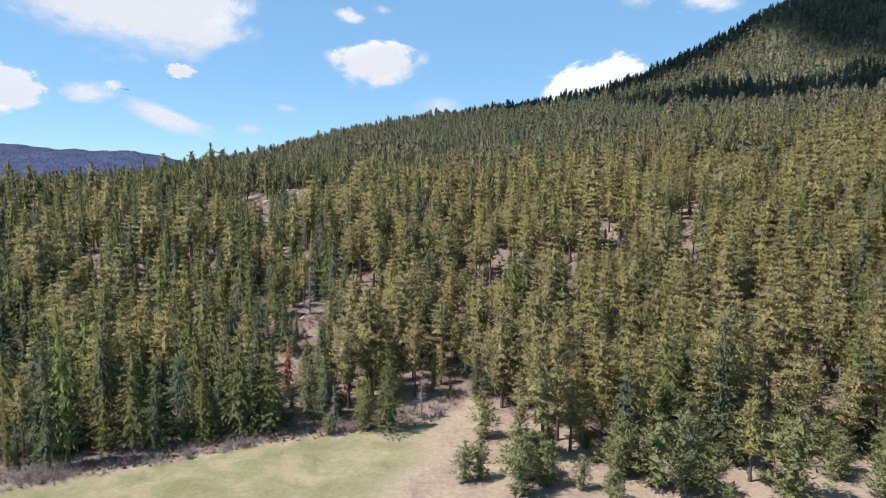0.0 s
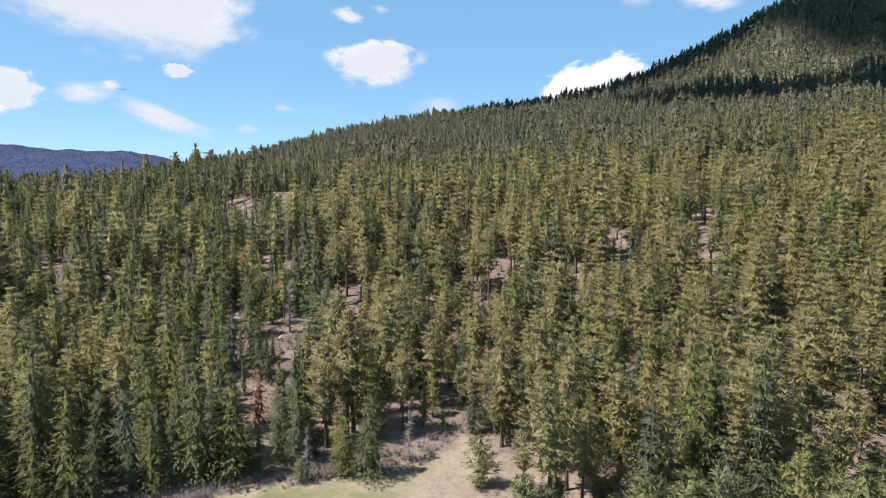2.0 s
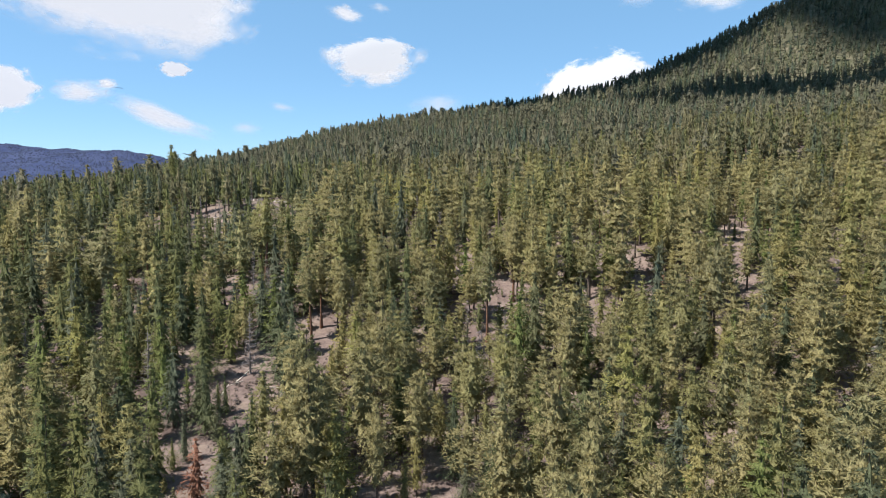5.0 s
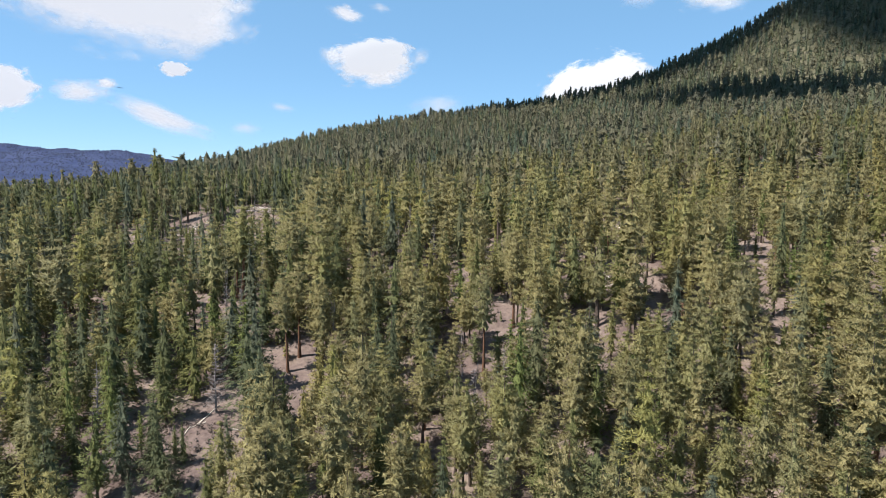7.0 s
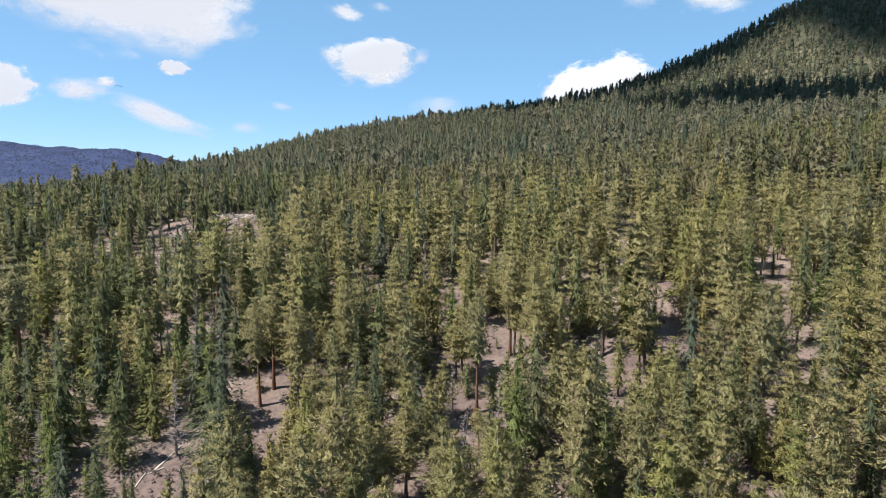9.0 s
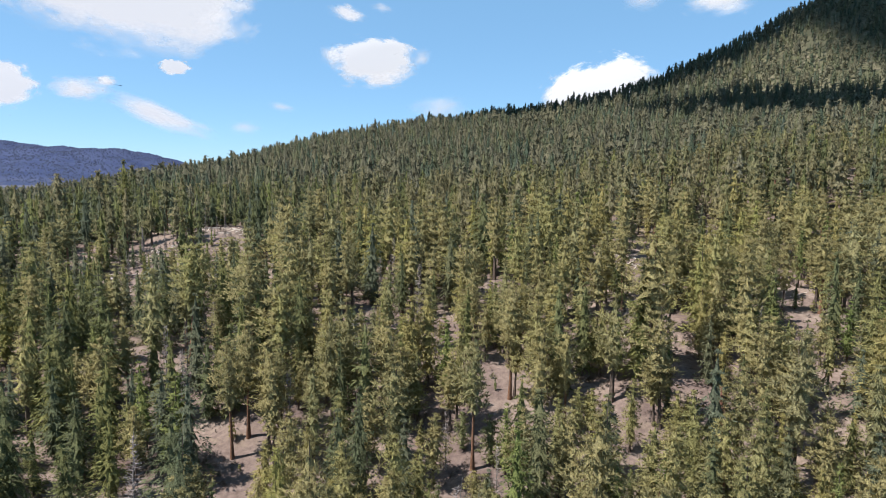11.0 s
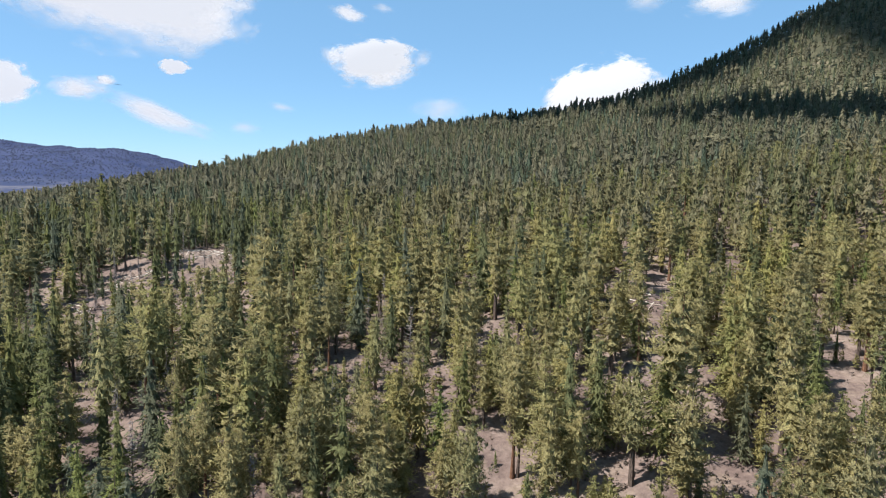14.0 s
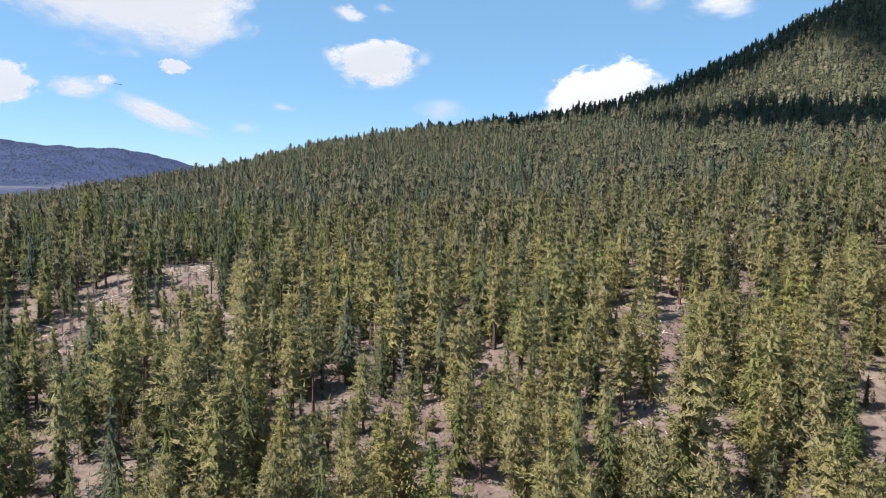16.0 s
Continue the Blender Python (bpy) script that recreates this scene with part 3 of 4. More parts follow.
def wooded(x, y, rng):
    """Which of these places may bear a tree."""
    e = np.interp(x, (-400, -80, -46, -18, 0, 7, 11, 16, 30, 60, 400), (70, 118, 136, 143, 153, 160, 152, 125, 121, 122, 115))
    ok = y > e + 1.0 * np.sin(x * 0.7)
    for cx, cy, rx, ry in OPENINGS:
        ok &= ((x - cx) / rx) ** 2 + ((y - cy) / ry) ** 2 > 1
    thin = 0.5 + 0.5 * np.sin(x * 0.09 + 2 * np.sin(y * 0.05)) * np.sin(y * 0.075 + 1.5 * np.sin(x * 0.04))
    sparse = np.clip(blob(x, y, -98, 335, 32, 38) + blob(x, y, -70, 255, 26, 18) + blob(x, y, -42, 200, 16, 16), 0, 1)
    ok &= rng.random(x.shape) < np.where(y < 420, 0.76 + 0.24 * thin, 0.95) * (1 - 0.30 * sparse)
    return ok


def scatter(x0, x1, y0, y1, step, rng):
    gx, gy = np.meshgrid(np.arange(x0, x1, step), np.arange(y0, y1, step))
    x = gx.ravel() + rng.uniform(-0.48, 0.48, gx.size) * step
    y = gy.ravel() + rng.uniform(-0.48, 0.48, gx.size) * step
    keep = wooded(x, y, rng) & (np.abs(x - 8) < 30 + 0.75 * y)
    return x[keep], y[keep]


def kinds_for(x, y, rng):
    """Species by chance and by stand: 0 pine, 1 old pine, 2 fir, 3 larch, 4 young, 5 snag, 6 spruce."""
    stand = 0.5 + 0.5 * np.sin(x * 0.021 + 1.1) * np.sin(y * 0.017 + 0.4)
    u = rng.random(x.shape)
    k = np.full(x.shape, 2)
    k[u < 0.34 + 0.12 * stand] = 0
    k[u < 0.05 + 0.02 * stand] = 1
    k[(u > 0.46) & (u < 0.70)] = 6
    k[(u > 0.85) & (u < 0.905)] = 3
    k[(u > 0.905) & (u < 0.952)] = 4
    k[u > 0.952] = 5
    shady = (x < -25 - 0.10 * np.maximum(y - 200, 0)) & (y < 480) & (rng.random(x.shape) < 0.75) & ((k == 0) | (k == 6))
    k[shady] = 2
    return k


# single trees that stand out: place, height, fullness of the crown
YOUNG_PINES = (
    (61, 105, 17, 1.37), (78, 106, 11, 1.29), (14, 107, 11, 1.28), (43, 108, 17, 0.89), (25, 109, 7, 1.07), (39, 110, 14, 1.55),
    (4, 112, 8, 1.22), (7, 113, 8, 1.15), (33, 113, 12, 0.99), (9, 131, 10, 1.34), (-25, 133, 5, 1.60),
)
PINES_LOW = (
    (57, 112, 19, 1.04), (20, 121, 26, 1.15), (81, 121, 19, 1.40), (26, 124, 19, 1.12), (72, 125, 21, 1.28), (-78, 163, 18, 1.32),
    (-72, 169, 20, 1.25), (23, 170, 18, 1.15), (67, 173, 20, 0.96), (51, 175, 20, 1.02), (18, 184, 20, 1.05), (-2, 187, 17, 1.11),
    (-7, 188, 18, 0.90), (45, 189, 22, 1.05), (32, 189, 20, 0.96), (90, 191, 24, 1.04), (-31, 195, 18, 1.28), (93, 202, 22, 1.04),
    (71, 202, 28, 1.02), (-17, 205, 19, 1.14), (2, 209, 24, 1.06), (-22, 214, 23, 0.90),
)
PINES_HIGH = (
    (71, 214, 24, 0.96), (-24, 218, 23, 0.97), (29, 220, 24, 0.91), (-61, 225, 22, 0.97), (26, 232, 20, 0.99),
    (31, 234, 22, 0.80), (68, 234, 12, 1.60), (-61, 237, 20, 0.91), (-44, 246, 19, 0.83), (25, 246, 22, 0.76), (6, 250, 20, 0.95),
    (66, 251, 23, 0.92), (18, 252, 19, 0.92), (-25, 254, 20, 1.04), (97, 257, 20, 0.91), (96, 268, 26, 0.98), (55, 269, 21, 0.91),
    (-31, 270, 21, 0.80), (20, 279, 16, 1.02), (-46, 286, 19, 0.86), (7, 297, 29, 0.82), (-97, 313, 20, 1.00),
)
FIRS_LOW = (
    (-76, 117, 26, 0.75), (55, 122, 28, 1.10), (-90, 127, 25, 0.76), (-72, 129, 29, 0.75), (-56, 132, 22, 1.01),
    (-44, 133, 24, 1.18), (54, 135, 19, 0.88), (-66, 135, 21, 0.78), (-12, 135, 19, 1.28), (-17, 136, 14, 1.38),
    (-49, 137, 19, 0.91), (36, 137, 19, 1.13), (-54, 139, 14, 0.97), (-37, 139, 8, 1.38), (-31, 141, 12, 1.39),
    (8, 152, 11, 1.49), (2, 153, 6, 1.60), (12, 156, 13, 1.29), (22, 164, 20, 1.07), (66, 173, 14, 1.04), (-35, 177, 12, 0.85),
)
FIRS_HIGH = (
    (-11, 178, 14, 0.81), (4, 181, 18, 0.85), (66, 181, 13, 0.89), (10, 191, 16, 0.93), (8, 194, 14, 0.96), (-59, 213, 16, 1.05),
    (-76, 215, 17, 1.00), (-10, 222, 22, 0.75), (45, 241, 12, 1.42), (-11, 243, 18, 1.14), (-4, 245, 18, 0.98),
    (57, 251, 17, 0.88), (58, 265, 12, 1.11), (-66, 268, 18, 0.94), (89, 268, 13, 1.32), (83, 272, 16, 1.13), (40, 273, 18, 0.85),
    (-48, 273, 22, 0.75), (-72, 284, 22, 1.38), (12, 312, 20, 0.97), (-155, 427, 32, 1.60),
)
LARCHES = (
    (-73, 118, 34, 0.75), (47, 132, 24, 1.08), (35, 182, 20, 0.97), (-57, 186, 24, 0.75), (-67, 188, 24, 0.75),
    (87, 200, 16, 1.45), (22, 210, 15, 1.06), (83, 234, 14, 1.19), (-32, 241, 22, 1.00), (67, 267, 19, 1.58), (36, 188, 19, 1.05), (68, 185, 18, 1.0), (84, 237, 20, 1.0),
)
BARE_TREES = (
    (-24, 134, 12, 1.35), (-5, 141, 12, 1.60), (12, 203, 17, 0.92), (78, 236, 11, 1.57), (-2, 266, 20, 0.93),
    (60, 208, 12, 1.1), (-5, 236, 11, 1.5), (-52, 236, 19, 0.8), (-45, 247, 19, 0.8), (11, 212, 13, 0.9), (3, 272, 17, 1.0), (82, 239, 13, 1.2), (-50, 243, 16, 0.7), (54, 270, 13, 0.8), (-97, 374, 16, 0.7),
)
RED_FIRS = (
    (-40, 158, 13, 1.25), (-36, 169, 15, 1.2), (60, 207, 17, 0.75),
)
OLD_PINES = (
    (-40, 184, 21, 0.95), (-42, 190, 25, 0.79), (-29, 209, 24, 0.78), (-30, 211, 26, 0.82), (16, 212, 27, 0.83),
    (35, 221, 22, 0.91), (25, 232, 26, 0.88), (58, 264, 24, 0.89), (-39, 329, 27, 0.89), (-37, 338, 27, 0.96), (-31, 217, 25, 0.8), (43, 221, 25, 0.9), (20, 228, 26, 0.85), (-28, 248, 24, 0.85), (-16, 267, 23, 0.85),
)
MARKED = (("young", YOUNG_PINES), ("pine", PINES_LOW), ("pine", PINES_HIGH), ("fir", FIRS_LOW), ("fir", FIRS_HIGH), ("larch", LARCHES), ("snag", BARE_TREES), ("rust", RED_FIRS), ("old_pine", OLD_PINES))
for k, rows in MARKED:
    for x, y, height, girth in rows:
        if float(room(x, y)) > 0.6 * height:
            plant(k, x, y, height, min(girth, 1.3))
thin_rng = np.random.default_rng(8)
for _ in range(60):  # dark firs close along the field's lower edge
    x = float(thin_rng.uniform(-118, -26))
    y = float(np.interp(x, EDGE_X, EDGE_Y)) + float(thin_rng.uniform(7, 26))
    if all((x - a) ** 2 + (y - b) ** 2 > 7 for _, rows in MARKED for a, b, _, _ in rows) and ((x + 38) / 5) ** 2 + ((y - 151) / 8) ** 2 > 1:
        plant("fir", x, y, float(thin_rng.uniform(9, 22)), float(thin_rng.uniform(1.05, 1.4)))
for _ in range(46):  # a fringe of young pines along the field's upper end
    x, y = float(thin_rng.uniform(12, 100)), float(thin_rng.uniform(103, 128))
    if all((x - a) ** 2 + (y - b) ** 2 > 9 for _, rows in MARKED for a, b, _, _ in rows):
        plant("young", x, y, float(thin_rng.uniform(3.5, 11)), float(thin_rng.uniform(1.1, 1.5)))
for cx, cy, rx, ry, many in ((-100, 347, 12, 10, 12), (-107, 324, 12, 11, 12), (-84, 356, 10, 6, 6), (-60, 262, 12, 10, 6)):
    for _ in range(many):
        plant("snag", cx + rx * float(thin_rng.uniform(-1, 1)), cy + ry * float(thin_rng.uniform(-1, 1)), float(thin_rng.uniform(6, 13)), 0.6)
TAKEN = np.array([(x, y) for _, rows in MARKED for x, y, _, _ in rows], float)


def free(x, y, gap):
    """Which places keep off the single trees."""
    ok = np.ones(x.shape, bool)
    for cx, cy in TAKEN:
        ok &= (x - cx) ** 2 + (y - cy) ** 2 > gap ** 2
    return ok


NAMES = ("pine", "old_pine", "fir", "larch", "young", "snag", "spruce")
rng = np.random.default_rng(77)
nx, ny = scatter(-300, 330, 100, 335, 5.5, rng)
ux, uy = scatter(-300, 330, 335, 460, 5.0, rng)
nx, ny = np.append(nx, ux), np.append(ny, uy)
keep = free(nx, ny, 3.2)
nx, ny = nx[keep], ny[keep]
nk = kinds_for(nx, ny, rng)
nh = np.array([HEIGHTS[k] for k in NAMES])[nk] * np.clip(rng.normal(0.92, 0.24, len(nx)), 0.35, 1.35)
nh = nh * (1 - 0.45 * blob(nx, ny, -88, 330, 36, 32)) * (1 - 0.20 * smooth(310, 400, ny))
tallest = room(nx, ny)
keep = tallest > 2.5
nx, ny, nk, nh = nx[keep], ny[keep], nk[keep], np.minimum(nh, tallest * 1.08)[keep]
order = np.argsort(ny + 0.25 * np.abs(nx - 8))
singles = {k: 0 for k in NAMES}
LIMIT = {"pine": 180, "old_pine": 60, "fir": 180, "larch": 90, "young": 110, "snag": 80, "spruce": 200}
rest = []
for i in order:
    k = NAMES[nk[i]]
    if singles[k] < LIMIT[k]:
        singles[k] += 1
        plant(k, float(nx[i]), float(ny[i]), float(nh[i]), 0.88 + 0.42 * rng.random())
    else:
        rest.append(i)
rest = np.array(rest)


def woods(name, kind, needles, x, y, height, limbs, sprays, size, label, trunk_too, seed, slim=1.0, tiers=0):
    """Many trees of one kind as one mesh: a few grown shapes set down over and over, each turned and sized anew."""
    if len(x) == 0:
        return
    rng = np.random.default_rng(seed)
    h0 = HEIGHTS[kind]
    base = []
    for s in range(6):
        if kind == "snag":
            base.append((*twig_shape(h0, 2.2, rng, limbs, size, True), None))
        elif sprays < 0:
            base.append(tier_shape(kind, h0, rng, limbs, -sprays))
        elif tiers:
            a, b = tier_shape(kind, h0, rng, tiers, 6), crown_shape(kind, h0, rng, limbs, sprays, size)
            base.append((np.vstack([a[0] * (0.66, 0.66, 0.97), b[0]]), np.vstack([a[1], b[1] + len(a[0])]), np.vstack([a[2], b[2]])))
        else:
            base.append(crown_shape(kind, h0, rng, limbs, sprays, size))
    z = land(x, y)
    vs, fs, ts, ns, at = [], [], [], [], 0
    tv, tf, ta = [], [], 0
    which = rng.integers(0, 6, len(x))
    turn = rng.random(len(x)) * 6.283
    girth = rng.uniform(0.88, 1.30, len(x)) * slim
    tint = rng.random(len(x))
    tr_v, tr_f = trunk_shape(h0, 0.017 * h0, rng, 4, 0.0, 2)
    for w in range(6):
        sel = np.flatnonzero(which == w)
        bv, bf, bn = base[w]
        k = height[sel] / h0
        c, s = np.cos(turn[sel]), np.sin(turn[sel])
        px = (bv[None, :, 0] * c[:, None] - bv[None, :, 1] * s[:, None]) * (k * girth[sel])[:, None] + x[sel][:, None]
        py = (bv[None, :, 0] * s[:, None] + bv[None, :, 1] * c[:, None]) * (k * girth[sel])[:, None] + y[sel][:, None]
        pz = bv[None, :, 2] * k[:, None] + z[sel][:, None] - 0.2
        vs.append(np.stack([px, py, pz], -1).reshape(-1, 3))
        fs.append((bf[None] + (np.arange(len(sel)) * len(bv))[:, None, None]).reshape(-1, 3) + at)
        ts.append(np.repeat(tint[sel], len(bv)))
        if bn is not None:
            qx = bn[None, :, 0] * c[:, None] - bn[None, :, 1] * s[:, None]
            qy = bn[None, :, 0] * s[:, None] + bn[None, :, 1] * c[:, None]
            ns.append(np.stack([qx, qy, np.broadcast_to(bn[None, :, 2], qx.shape)], -1).reshape(-1, 3))
        at += len(sel) * len(bv)
    me = mesh_of(name, np.vstack(vs), np.vstack(fs), needles, tint=np.concatenate(ts), normals=np.vstack(ns) if ns else None)
    ob = tagged(new(name, me), label, "forest", kind="stuff")
    if trunk_too:
        k = height / h0
        v = tr_v[None] * np.stack([k, k, k], -1)[:, None] + np.stack([x, y, z], -1)[:, None]
        f = tr_f[None] + (np.arange(len(x)) * len(tr_v))[:, None, None]
        tm = mesh_of(name + "_trunks", v.reshape(-1, 3), f.reshape(-1, 4), M_BARK_PINE if kind == "old_pine" else M_BARK)
        part("trunks", tm, ob)
    return ob


MID = {"pine": (50, 17, 0.66, M_PINE), "old_pine": (46, 18, 0.68, M_PINE), "fir": (62, 13, 0.64, M_FIR), "larch": (60, 11, 0.80, M_LARCH), "young": (30, 12, 0.62, M_YOUNG),
       "spruce": (54, 16, 0.64, M_SPRUCE), "snag": (26, 0, 0.05, M_TWIG)}
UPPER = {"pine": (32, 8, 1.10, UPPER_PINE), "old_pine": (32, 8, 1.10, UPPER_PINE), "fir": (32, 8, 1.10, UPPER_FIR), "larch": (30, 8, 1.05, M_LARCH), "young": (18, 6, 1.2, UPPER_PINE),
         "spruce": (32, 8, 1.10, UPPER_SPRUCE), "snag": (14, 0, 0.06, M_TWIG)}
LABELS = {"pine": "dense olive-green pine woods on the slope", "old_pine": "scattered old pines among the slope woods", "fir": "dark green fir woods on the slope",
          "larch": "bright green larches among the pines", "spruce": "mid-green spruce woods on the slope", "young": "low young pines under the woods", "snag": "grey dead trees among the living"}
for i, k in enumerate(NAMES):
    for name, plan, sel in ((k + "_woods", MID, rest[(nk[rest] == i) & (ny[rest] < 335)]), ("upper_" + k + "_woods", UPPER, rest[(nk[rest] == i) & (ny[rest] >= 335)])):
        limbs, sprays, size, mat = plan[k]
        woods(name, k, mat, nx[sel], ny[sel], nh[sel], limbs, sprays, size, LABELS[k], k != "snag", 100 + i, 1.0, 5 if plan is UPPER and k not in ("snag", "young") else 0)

fx, fy = scatter(-900, 900, 460, 1045, 6.85, rng)
fk = kinds_for(fx, fy, rng)
fk[fk == 4] = 2
fh = np.array([HEIGHTS[k] for k in NAMES])[fk] * (1 - 0.22 * smooth(450, 650, fy)) * np.clip(rng.normal(0.86, 0.24, len(fx)) + 0.10 * np.sin(fx * 0.05 + 2 * np.sin(fy * 0.03)) * np.sin(fy * 0.06), 0.4, 1.25)
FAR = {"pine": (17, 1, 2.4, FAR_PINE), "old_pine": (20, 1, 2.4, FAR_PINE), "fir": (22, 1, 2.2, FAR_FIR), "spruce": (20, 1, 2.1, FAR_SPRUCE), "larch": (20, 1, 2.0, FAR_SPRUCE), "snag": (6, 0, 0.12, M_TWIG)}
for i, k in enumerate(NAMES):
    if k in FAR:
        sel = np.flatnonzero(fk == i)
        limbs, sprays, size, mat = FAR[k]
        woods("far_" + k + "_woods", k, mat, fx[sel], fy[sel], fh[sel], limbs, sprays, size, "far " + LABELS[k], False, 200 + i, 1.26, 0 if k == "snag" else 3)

# ---- brush by the field, fallen logs ----


def shrub_kind(h, r, seeds, count):
    made = []
    for sd in seeds:
        g = np.random.default_rng(sd)
        v, f = twig_shape(h, r, g, count, 0.022, False)
        made.append(tagged(new("shrub", mesh_of("shrub", v, f, M_TWIG, tint=np.zeros(len(v)))), "leafless grey-brown shrub at the field edge", "shrub", "bare shrubs by the field"))
    return made


shrubs = shrub_kind(1.6, 1.5, (81, 82, 83), 45)
grown = np.random.default_rng(84)
for i in range(190):
    x = float(grown.uniform(-92, 9))
    y = float(np.interp(x, EDGE_X, EDGE_Y) + grown.uniform(0.8, 9.0))
    k = float(grown.uniform(0.5, 1.15)) * (1.5 if x < -72 else 1.0)
    m = Matrix.LocRotScale((x, y, float(land(x, y)) - 0.05), Euler((0, 0, grown.random() * 6.28)), (k * 1.3, k * 1.1, k))
    if i < len(shrubs):
        shrubs[i].matrix_basis = m
    else:
        copy_thing(shrubs[i % 3], Matrix.Identity(4)).matrix_basis = m


def log_kind(length, r, seed):
    g = np.random.default_rng(seed)
    z = np.linspace(0, 1, 6)
    path = np.column_stack([g.normal(0, 0.05, 6), g.normal(0, 0.05, 6), z * length])
    v, f = tube(path, r * (1 - 0.6 * z), 7)
    ends = [(v[:7].mean(0)), (v[-7:].mean(0))]
    v = np.vstack([v, ends])
    n = len(v)
    caps = [(k, (k + 1) % 7, n - 2, n - 2) for k in range(7)] + [(n - 9 + k, n - 9 + (k + 1) % 7, n - 1, n - 1) for k in range(7)]
    bm = bmesh.new()
    for p in v:
        bm.verts.new(p)
    bm.verts.ensure_lookup_table()
    for q in list(f) + caps:
        bm.faces.new([bm.verts[i] for i in dict.fromkeys(int(i) for i in q)])
    me = bpy.data.meshes.new("fallen_log")
    bm.normal_update()
    bm.to_mesh(me)
    bm.free()
    me.materials.append(M_LOG)
    return tagged(new("fallen_log", me), "fallen bleached log lying on the bare slope", "log", "fallen logs")


logs = [log_kind(9.0, 0.22, 91), log_kind(6.5, 0.17, 92)]
PLACES = ((-86, 371, 11, 6, 26), (-100, 346, 10, 9, 18), (-106, 322, 10, 9, 12), (60, 258, 5, 13, 6), (72, 300, 4, 10, 5), (-43, 196, 6, 6, 4), (103, 271, 4, 4, 3))
n = 0
for cx, cy, rx, ry, many in PLACES:
    for _ in range(many):
        x, y = cx + rx * float(grown.uniform(-0.9, 0.9)), cy + ry * float(grown.uniform(-0.9, 0.9))
        a = float(grown.uniform(0, 6.28))
        k = float(grown.uniform(0.5, 1.1))
        d = 9.0 * k * (1.0 if n % 2 == 0 else 0.72)
        p0 = Vector((x, y, float(land(x, y)) + 0.12))
        ex, ey = x + d * math.cos(a), y + d * math.sin(a)
        p1 = Vector((ex, ey, float(land(ex, ey)) + 0.10))
        m = Matrix.Translation(p0) @ (p1 - p0).to_track_quat("Z", "Y").to_matrix().to_4x4() @ Matrix.Diagonal((k + 0.2, k + 0.2, k, 1))
        if n < 2:
            logs[n].matrix_basis = m
        else:
            copy_thing(logs[n % 2], Matrix.Identity(4)).matrix_basis = m
        n += 1

# low dead growth and seedlings on the open ground
ux, uy = scatter(-230, 250, 108, 430, 3.6, np.random.default_rng(95))
keep = free(ux, uy, 2.0)
ux, uy = ux[keep], uy[keep]
g = np.random.default_rng(96)
some = g.random(len(ux)) < 0.72
woods("undergrowth", "young", M_BRUSH, ux[some], uy[some], g.uniform(0.4, 1.5, int(some.sum())), 7, 4, 2.0, "dry brown brush under the trees", False, 97)
few = g.random(len(ux)) < 0.15
woods("seedlings", "spruce", M_SPRUCE, ux[few], uy[few], g.uniform(1.2, 6.0, int(few.sum())), 24, 6, 2.6, "knee-high to man-high conifer saplings", False, 98)

# ---- clouds ----
TO_WORLD = pose(0, 0, 0, TILT).to_3x3()


def cloud(u, v, ru, rv, away, seed, turn=0.0, label="small white fair-weather cumulus cloud", vapour=M_CLOUD):
    """A heaped cloud in the direction (u right, v up) of the first view's axis, with half sizes as parts of its distance."""
    rng = np.random.default_rng(seed)
    bm = bmesh.new()
    bmesh.ops.create_icosphere(bm, subdivisions=4, radius=1.0)
    off = Vector(rng.uniform(-50, 50, 3))
    for p in bm.verts:
        d = p.co.normalized()
        p.co = d * (1.2 + 0.05 * noise.fractal(d * 1.7 + off, 0.9, 2.1, 4))
    me = bpy.data.meshes.new("cloud")
    bm.to_mesh(me)
    bm.free()
    for p in me.polygons:
        p.use_smooth = True
    me.materials.append(vapour)
    ob = new("cloud", me)
    way = TO_WORLD @ Vector((u * away, away, v * away))
    facing = way.to_track_quat("Y", "Z").to_matrix().to_4x4()
    size = Matrix.Diagonal((ru * away * 1.02, 0.3 * rv * away, rv * away * 1.02, 1))
    ob.matrix_basis = Matrix.Translation(way + Vector((0, 0, EYE))) @ facing @ pose(0, 0, 0, 0, turn, 0) @ size
    return tagged(ob, label, "cloud", "clouds over the hills")


cloud(-0.490, 0.430, 0.240, 0.145, 4300, 1, 8, "large white cumulus cloud with a soft grey base")
cloud(-0.690, 0.252, 0.062, 0.046, 4300, 2)
cloud(-0.560, 0.247, 0.052, 0.024, 4200, 3, vapour=M_THIN)
cloud(-0.521, 0.259, 0.020, 0.011, 4600, 4, vapour=M_THIN)
cloud(-0.438, 0.206, 0.104, 0.023, 4200, 5, 20, "long thin white cloud streak", M_THIN)
cloud(-0.415, 0.281, 0.028, 0.014, 4200, 6)
cloud(-0.148, 0.368, 0.036, 0.016, 4200, 7, 14, vapour=M_THIN)
cloud(-0.108, 0.293, 0.080, 0.043, 4100, 8, 0, "rounded white cumulus cloud with ragged ends")
cloud(-0.006, 0.222, 0.056, 0.026, 4400, 9, vapour=M_WISP)
cloud(0.236, 0.250, 0.105, 0.058, 4400, 10, -12, "bright white heaped cloud rising behind the ridge")
cloud(-0.305, 0.190, 0.034, 0.014, 4300, 11, vapour=M_WISP)
cloud(0.309, 0.395, 0.040, 0.020, 4200, 12, vapour=M_WISP)
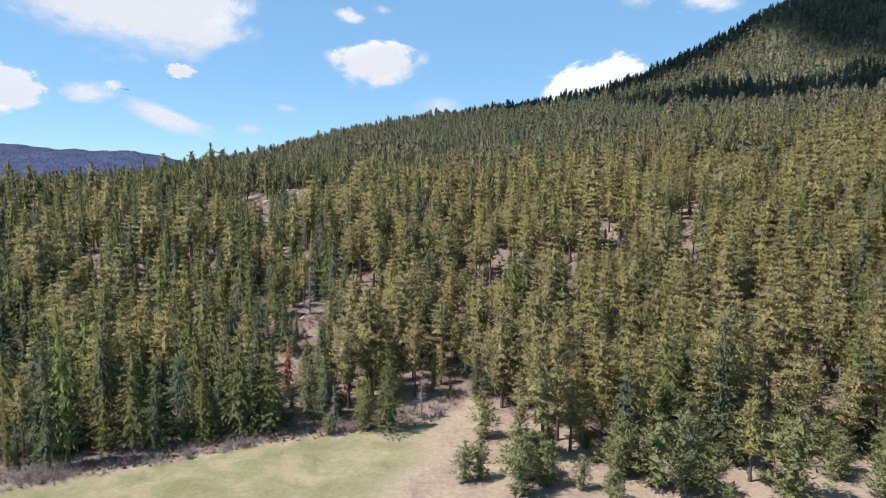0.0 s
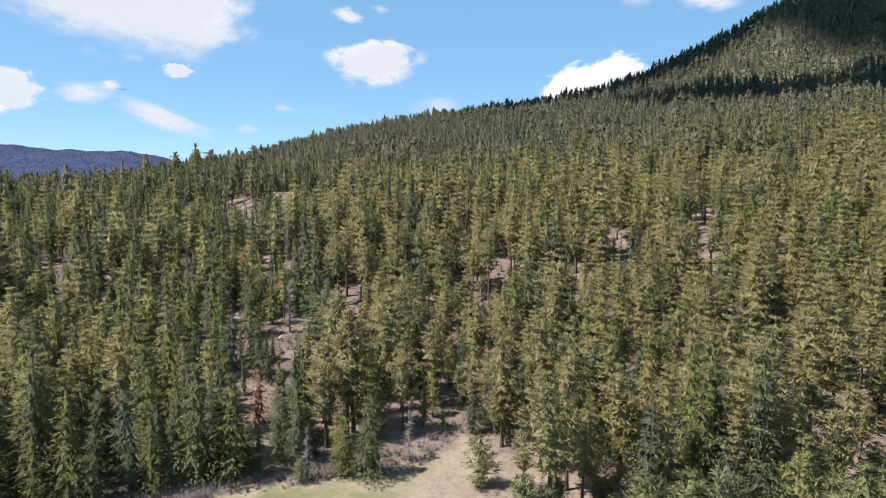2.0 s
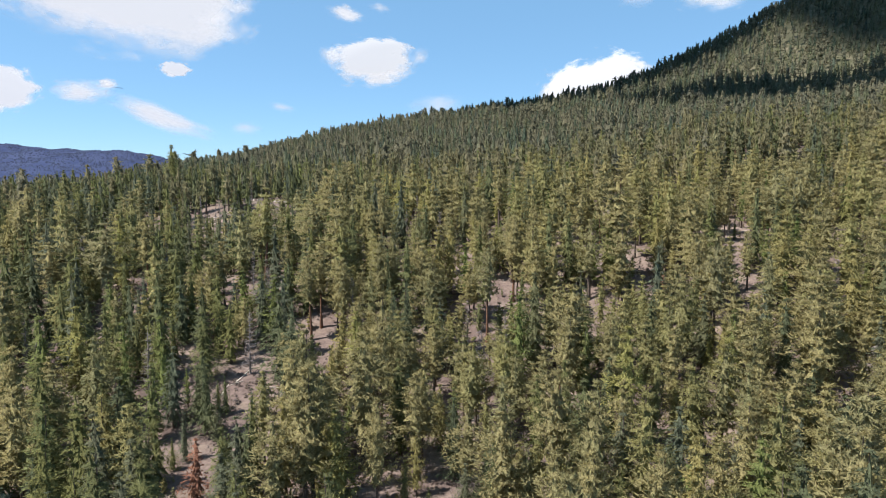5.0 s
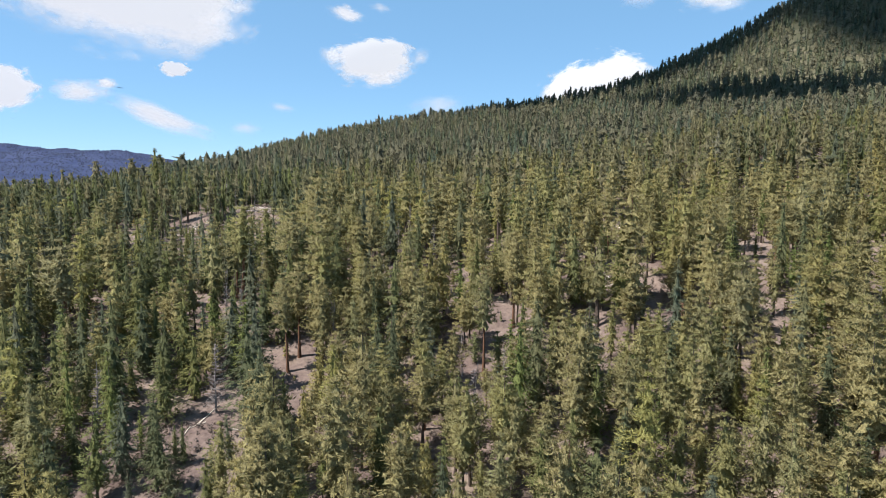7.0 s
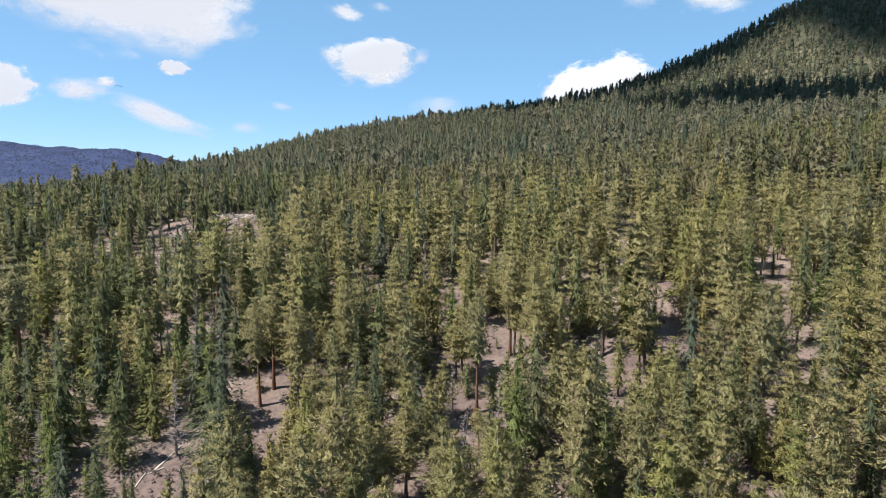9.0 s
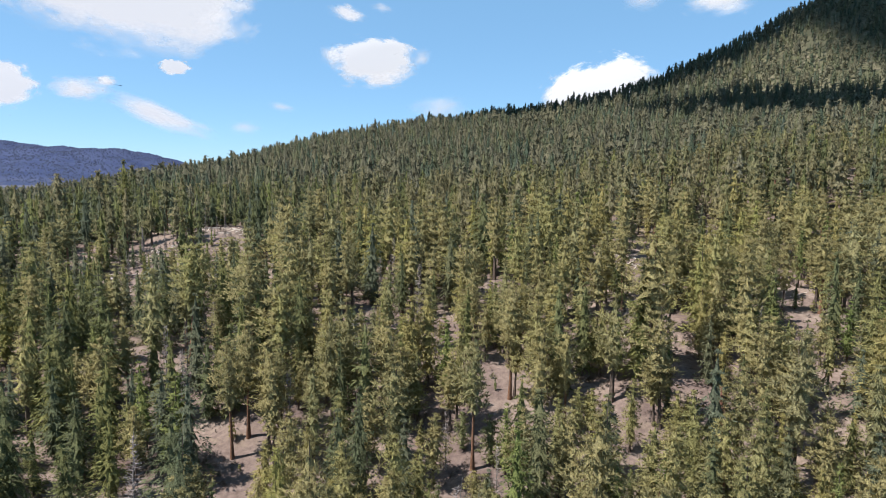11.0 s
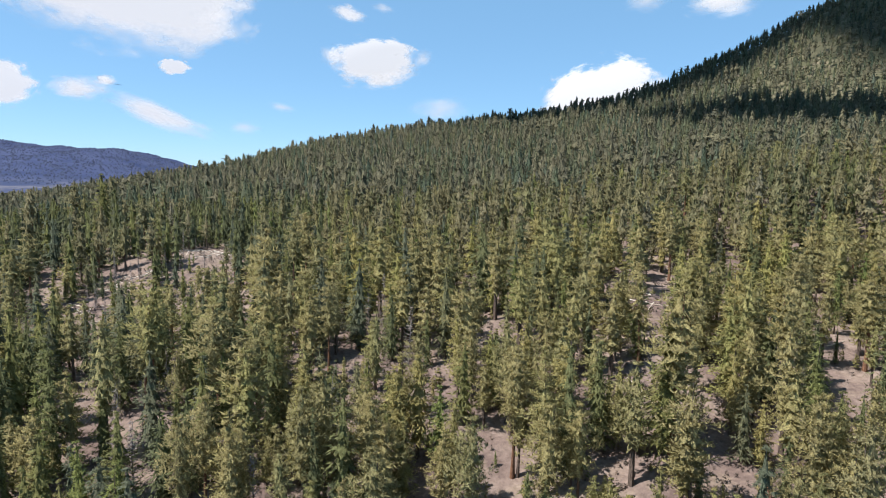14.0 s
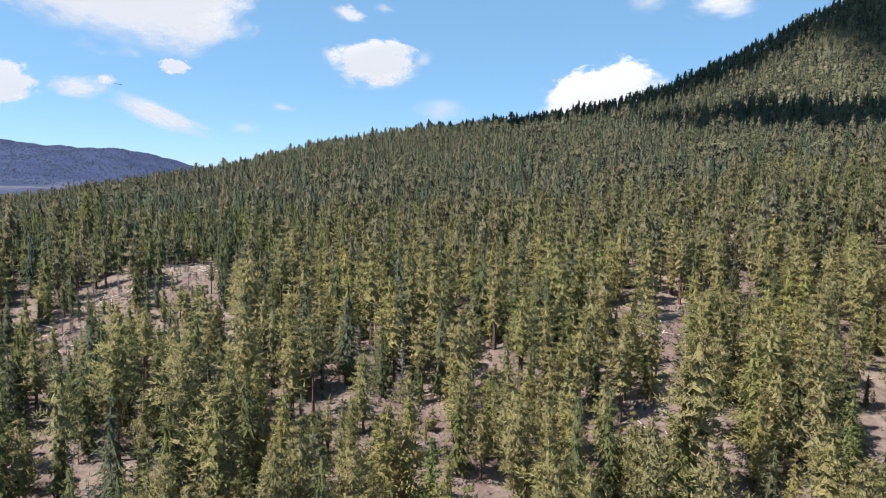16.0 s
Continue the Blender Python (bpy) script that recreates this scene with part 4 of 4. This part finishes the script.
cloud(0.428, 0.398, 0.064, 0.030, 4200, 13, vapour=M_THIN)
cloud(-0.248, 0.222, 0.026, 0.010, 4300, 14, 10, "faint wisp of thin white cloud", M_WISP)
cloud(-0.096, 0.378, 0.022, 0.011, 4300, 15, 12, "faint wisp of thin white cloud", M_WISP)
cloud(-0.174, 0.304, 0.024, 0.020, 4250, 16, 30, "faint wisp of thin white cloud", M_WISP)
cloud(-0.034, 0.300, 0.022, 0.018, 4250, 17, -25, "faint wisp of thin white cloud", M_WISP)


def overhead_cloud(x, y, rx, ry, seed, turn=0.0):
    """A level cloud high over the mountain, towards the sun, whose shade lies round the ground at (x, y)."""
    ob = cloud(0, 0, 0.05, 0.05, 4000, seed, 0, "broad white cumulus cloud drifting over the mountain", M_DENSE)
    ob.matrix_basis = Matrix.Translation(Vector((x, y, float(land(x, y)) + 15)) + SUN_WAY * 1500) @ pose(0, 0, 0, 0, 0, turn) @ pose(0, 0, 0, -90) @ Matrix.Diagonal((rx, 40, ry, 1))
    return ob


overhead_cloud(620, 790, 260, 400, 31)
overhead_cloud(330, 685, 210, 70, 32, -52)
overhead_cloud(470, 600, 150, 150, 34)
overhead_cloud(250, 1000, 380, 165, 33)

# brown brush and heather on the clearings
cx, cy = [], []
for ox, oy, rx, ry in OPENINGS:
    many = int(rx * ry * 0.95)
    a, r = g.uniform(0, 6.283, many), np.sqrt(g.random(many))
    cx += list(ox + rx * r * np.cos(a))
    cy += list(oy + ry * r * np.sin(a))
cx, cy = np.array(cx), np.array(cy)
woods("clearing_brush", "young", M_BRUSH, cx, cy, g.uniform(0.5, 1.7, len(cx)), 8, 5, 2.2, "low lilac-brown dry brush on the clearings", False, 99)

# the band of dry brush between the field and the trees
bx = g.uniform(-120, 6, 620)
by = np.interp(bx, EDGE_X, EDGE_Y) + g.uniform(0.3, 10.0, 620)
woods("field_edge_brush", "young", M_BRUSH, bx, by, g.uniform(0.5, 1.5, 620), 12, 6, 1.6, "matted lilac-brown brush along the field's edge", False, 101)
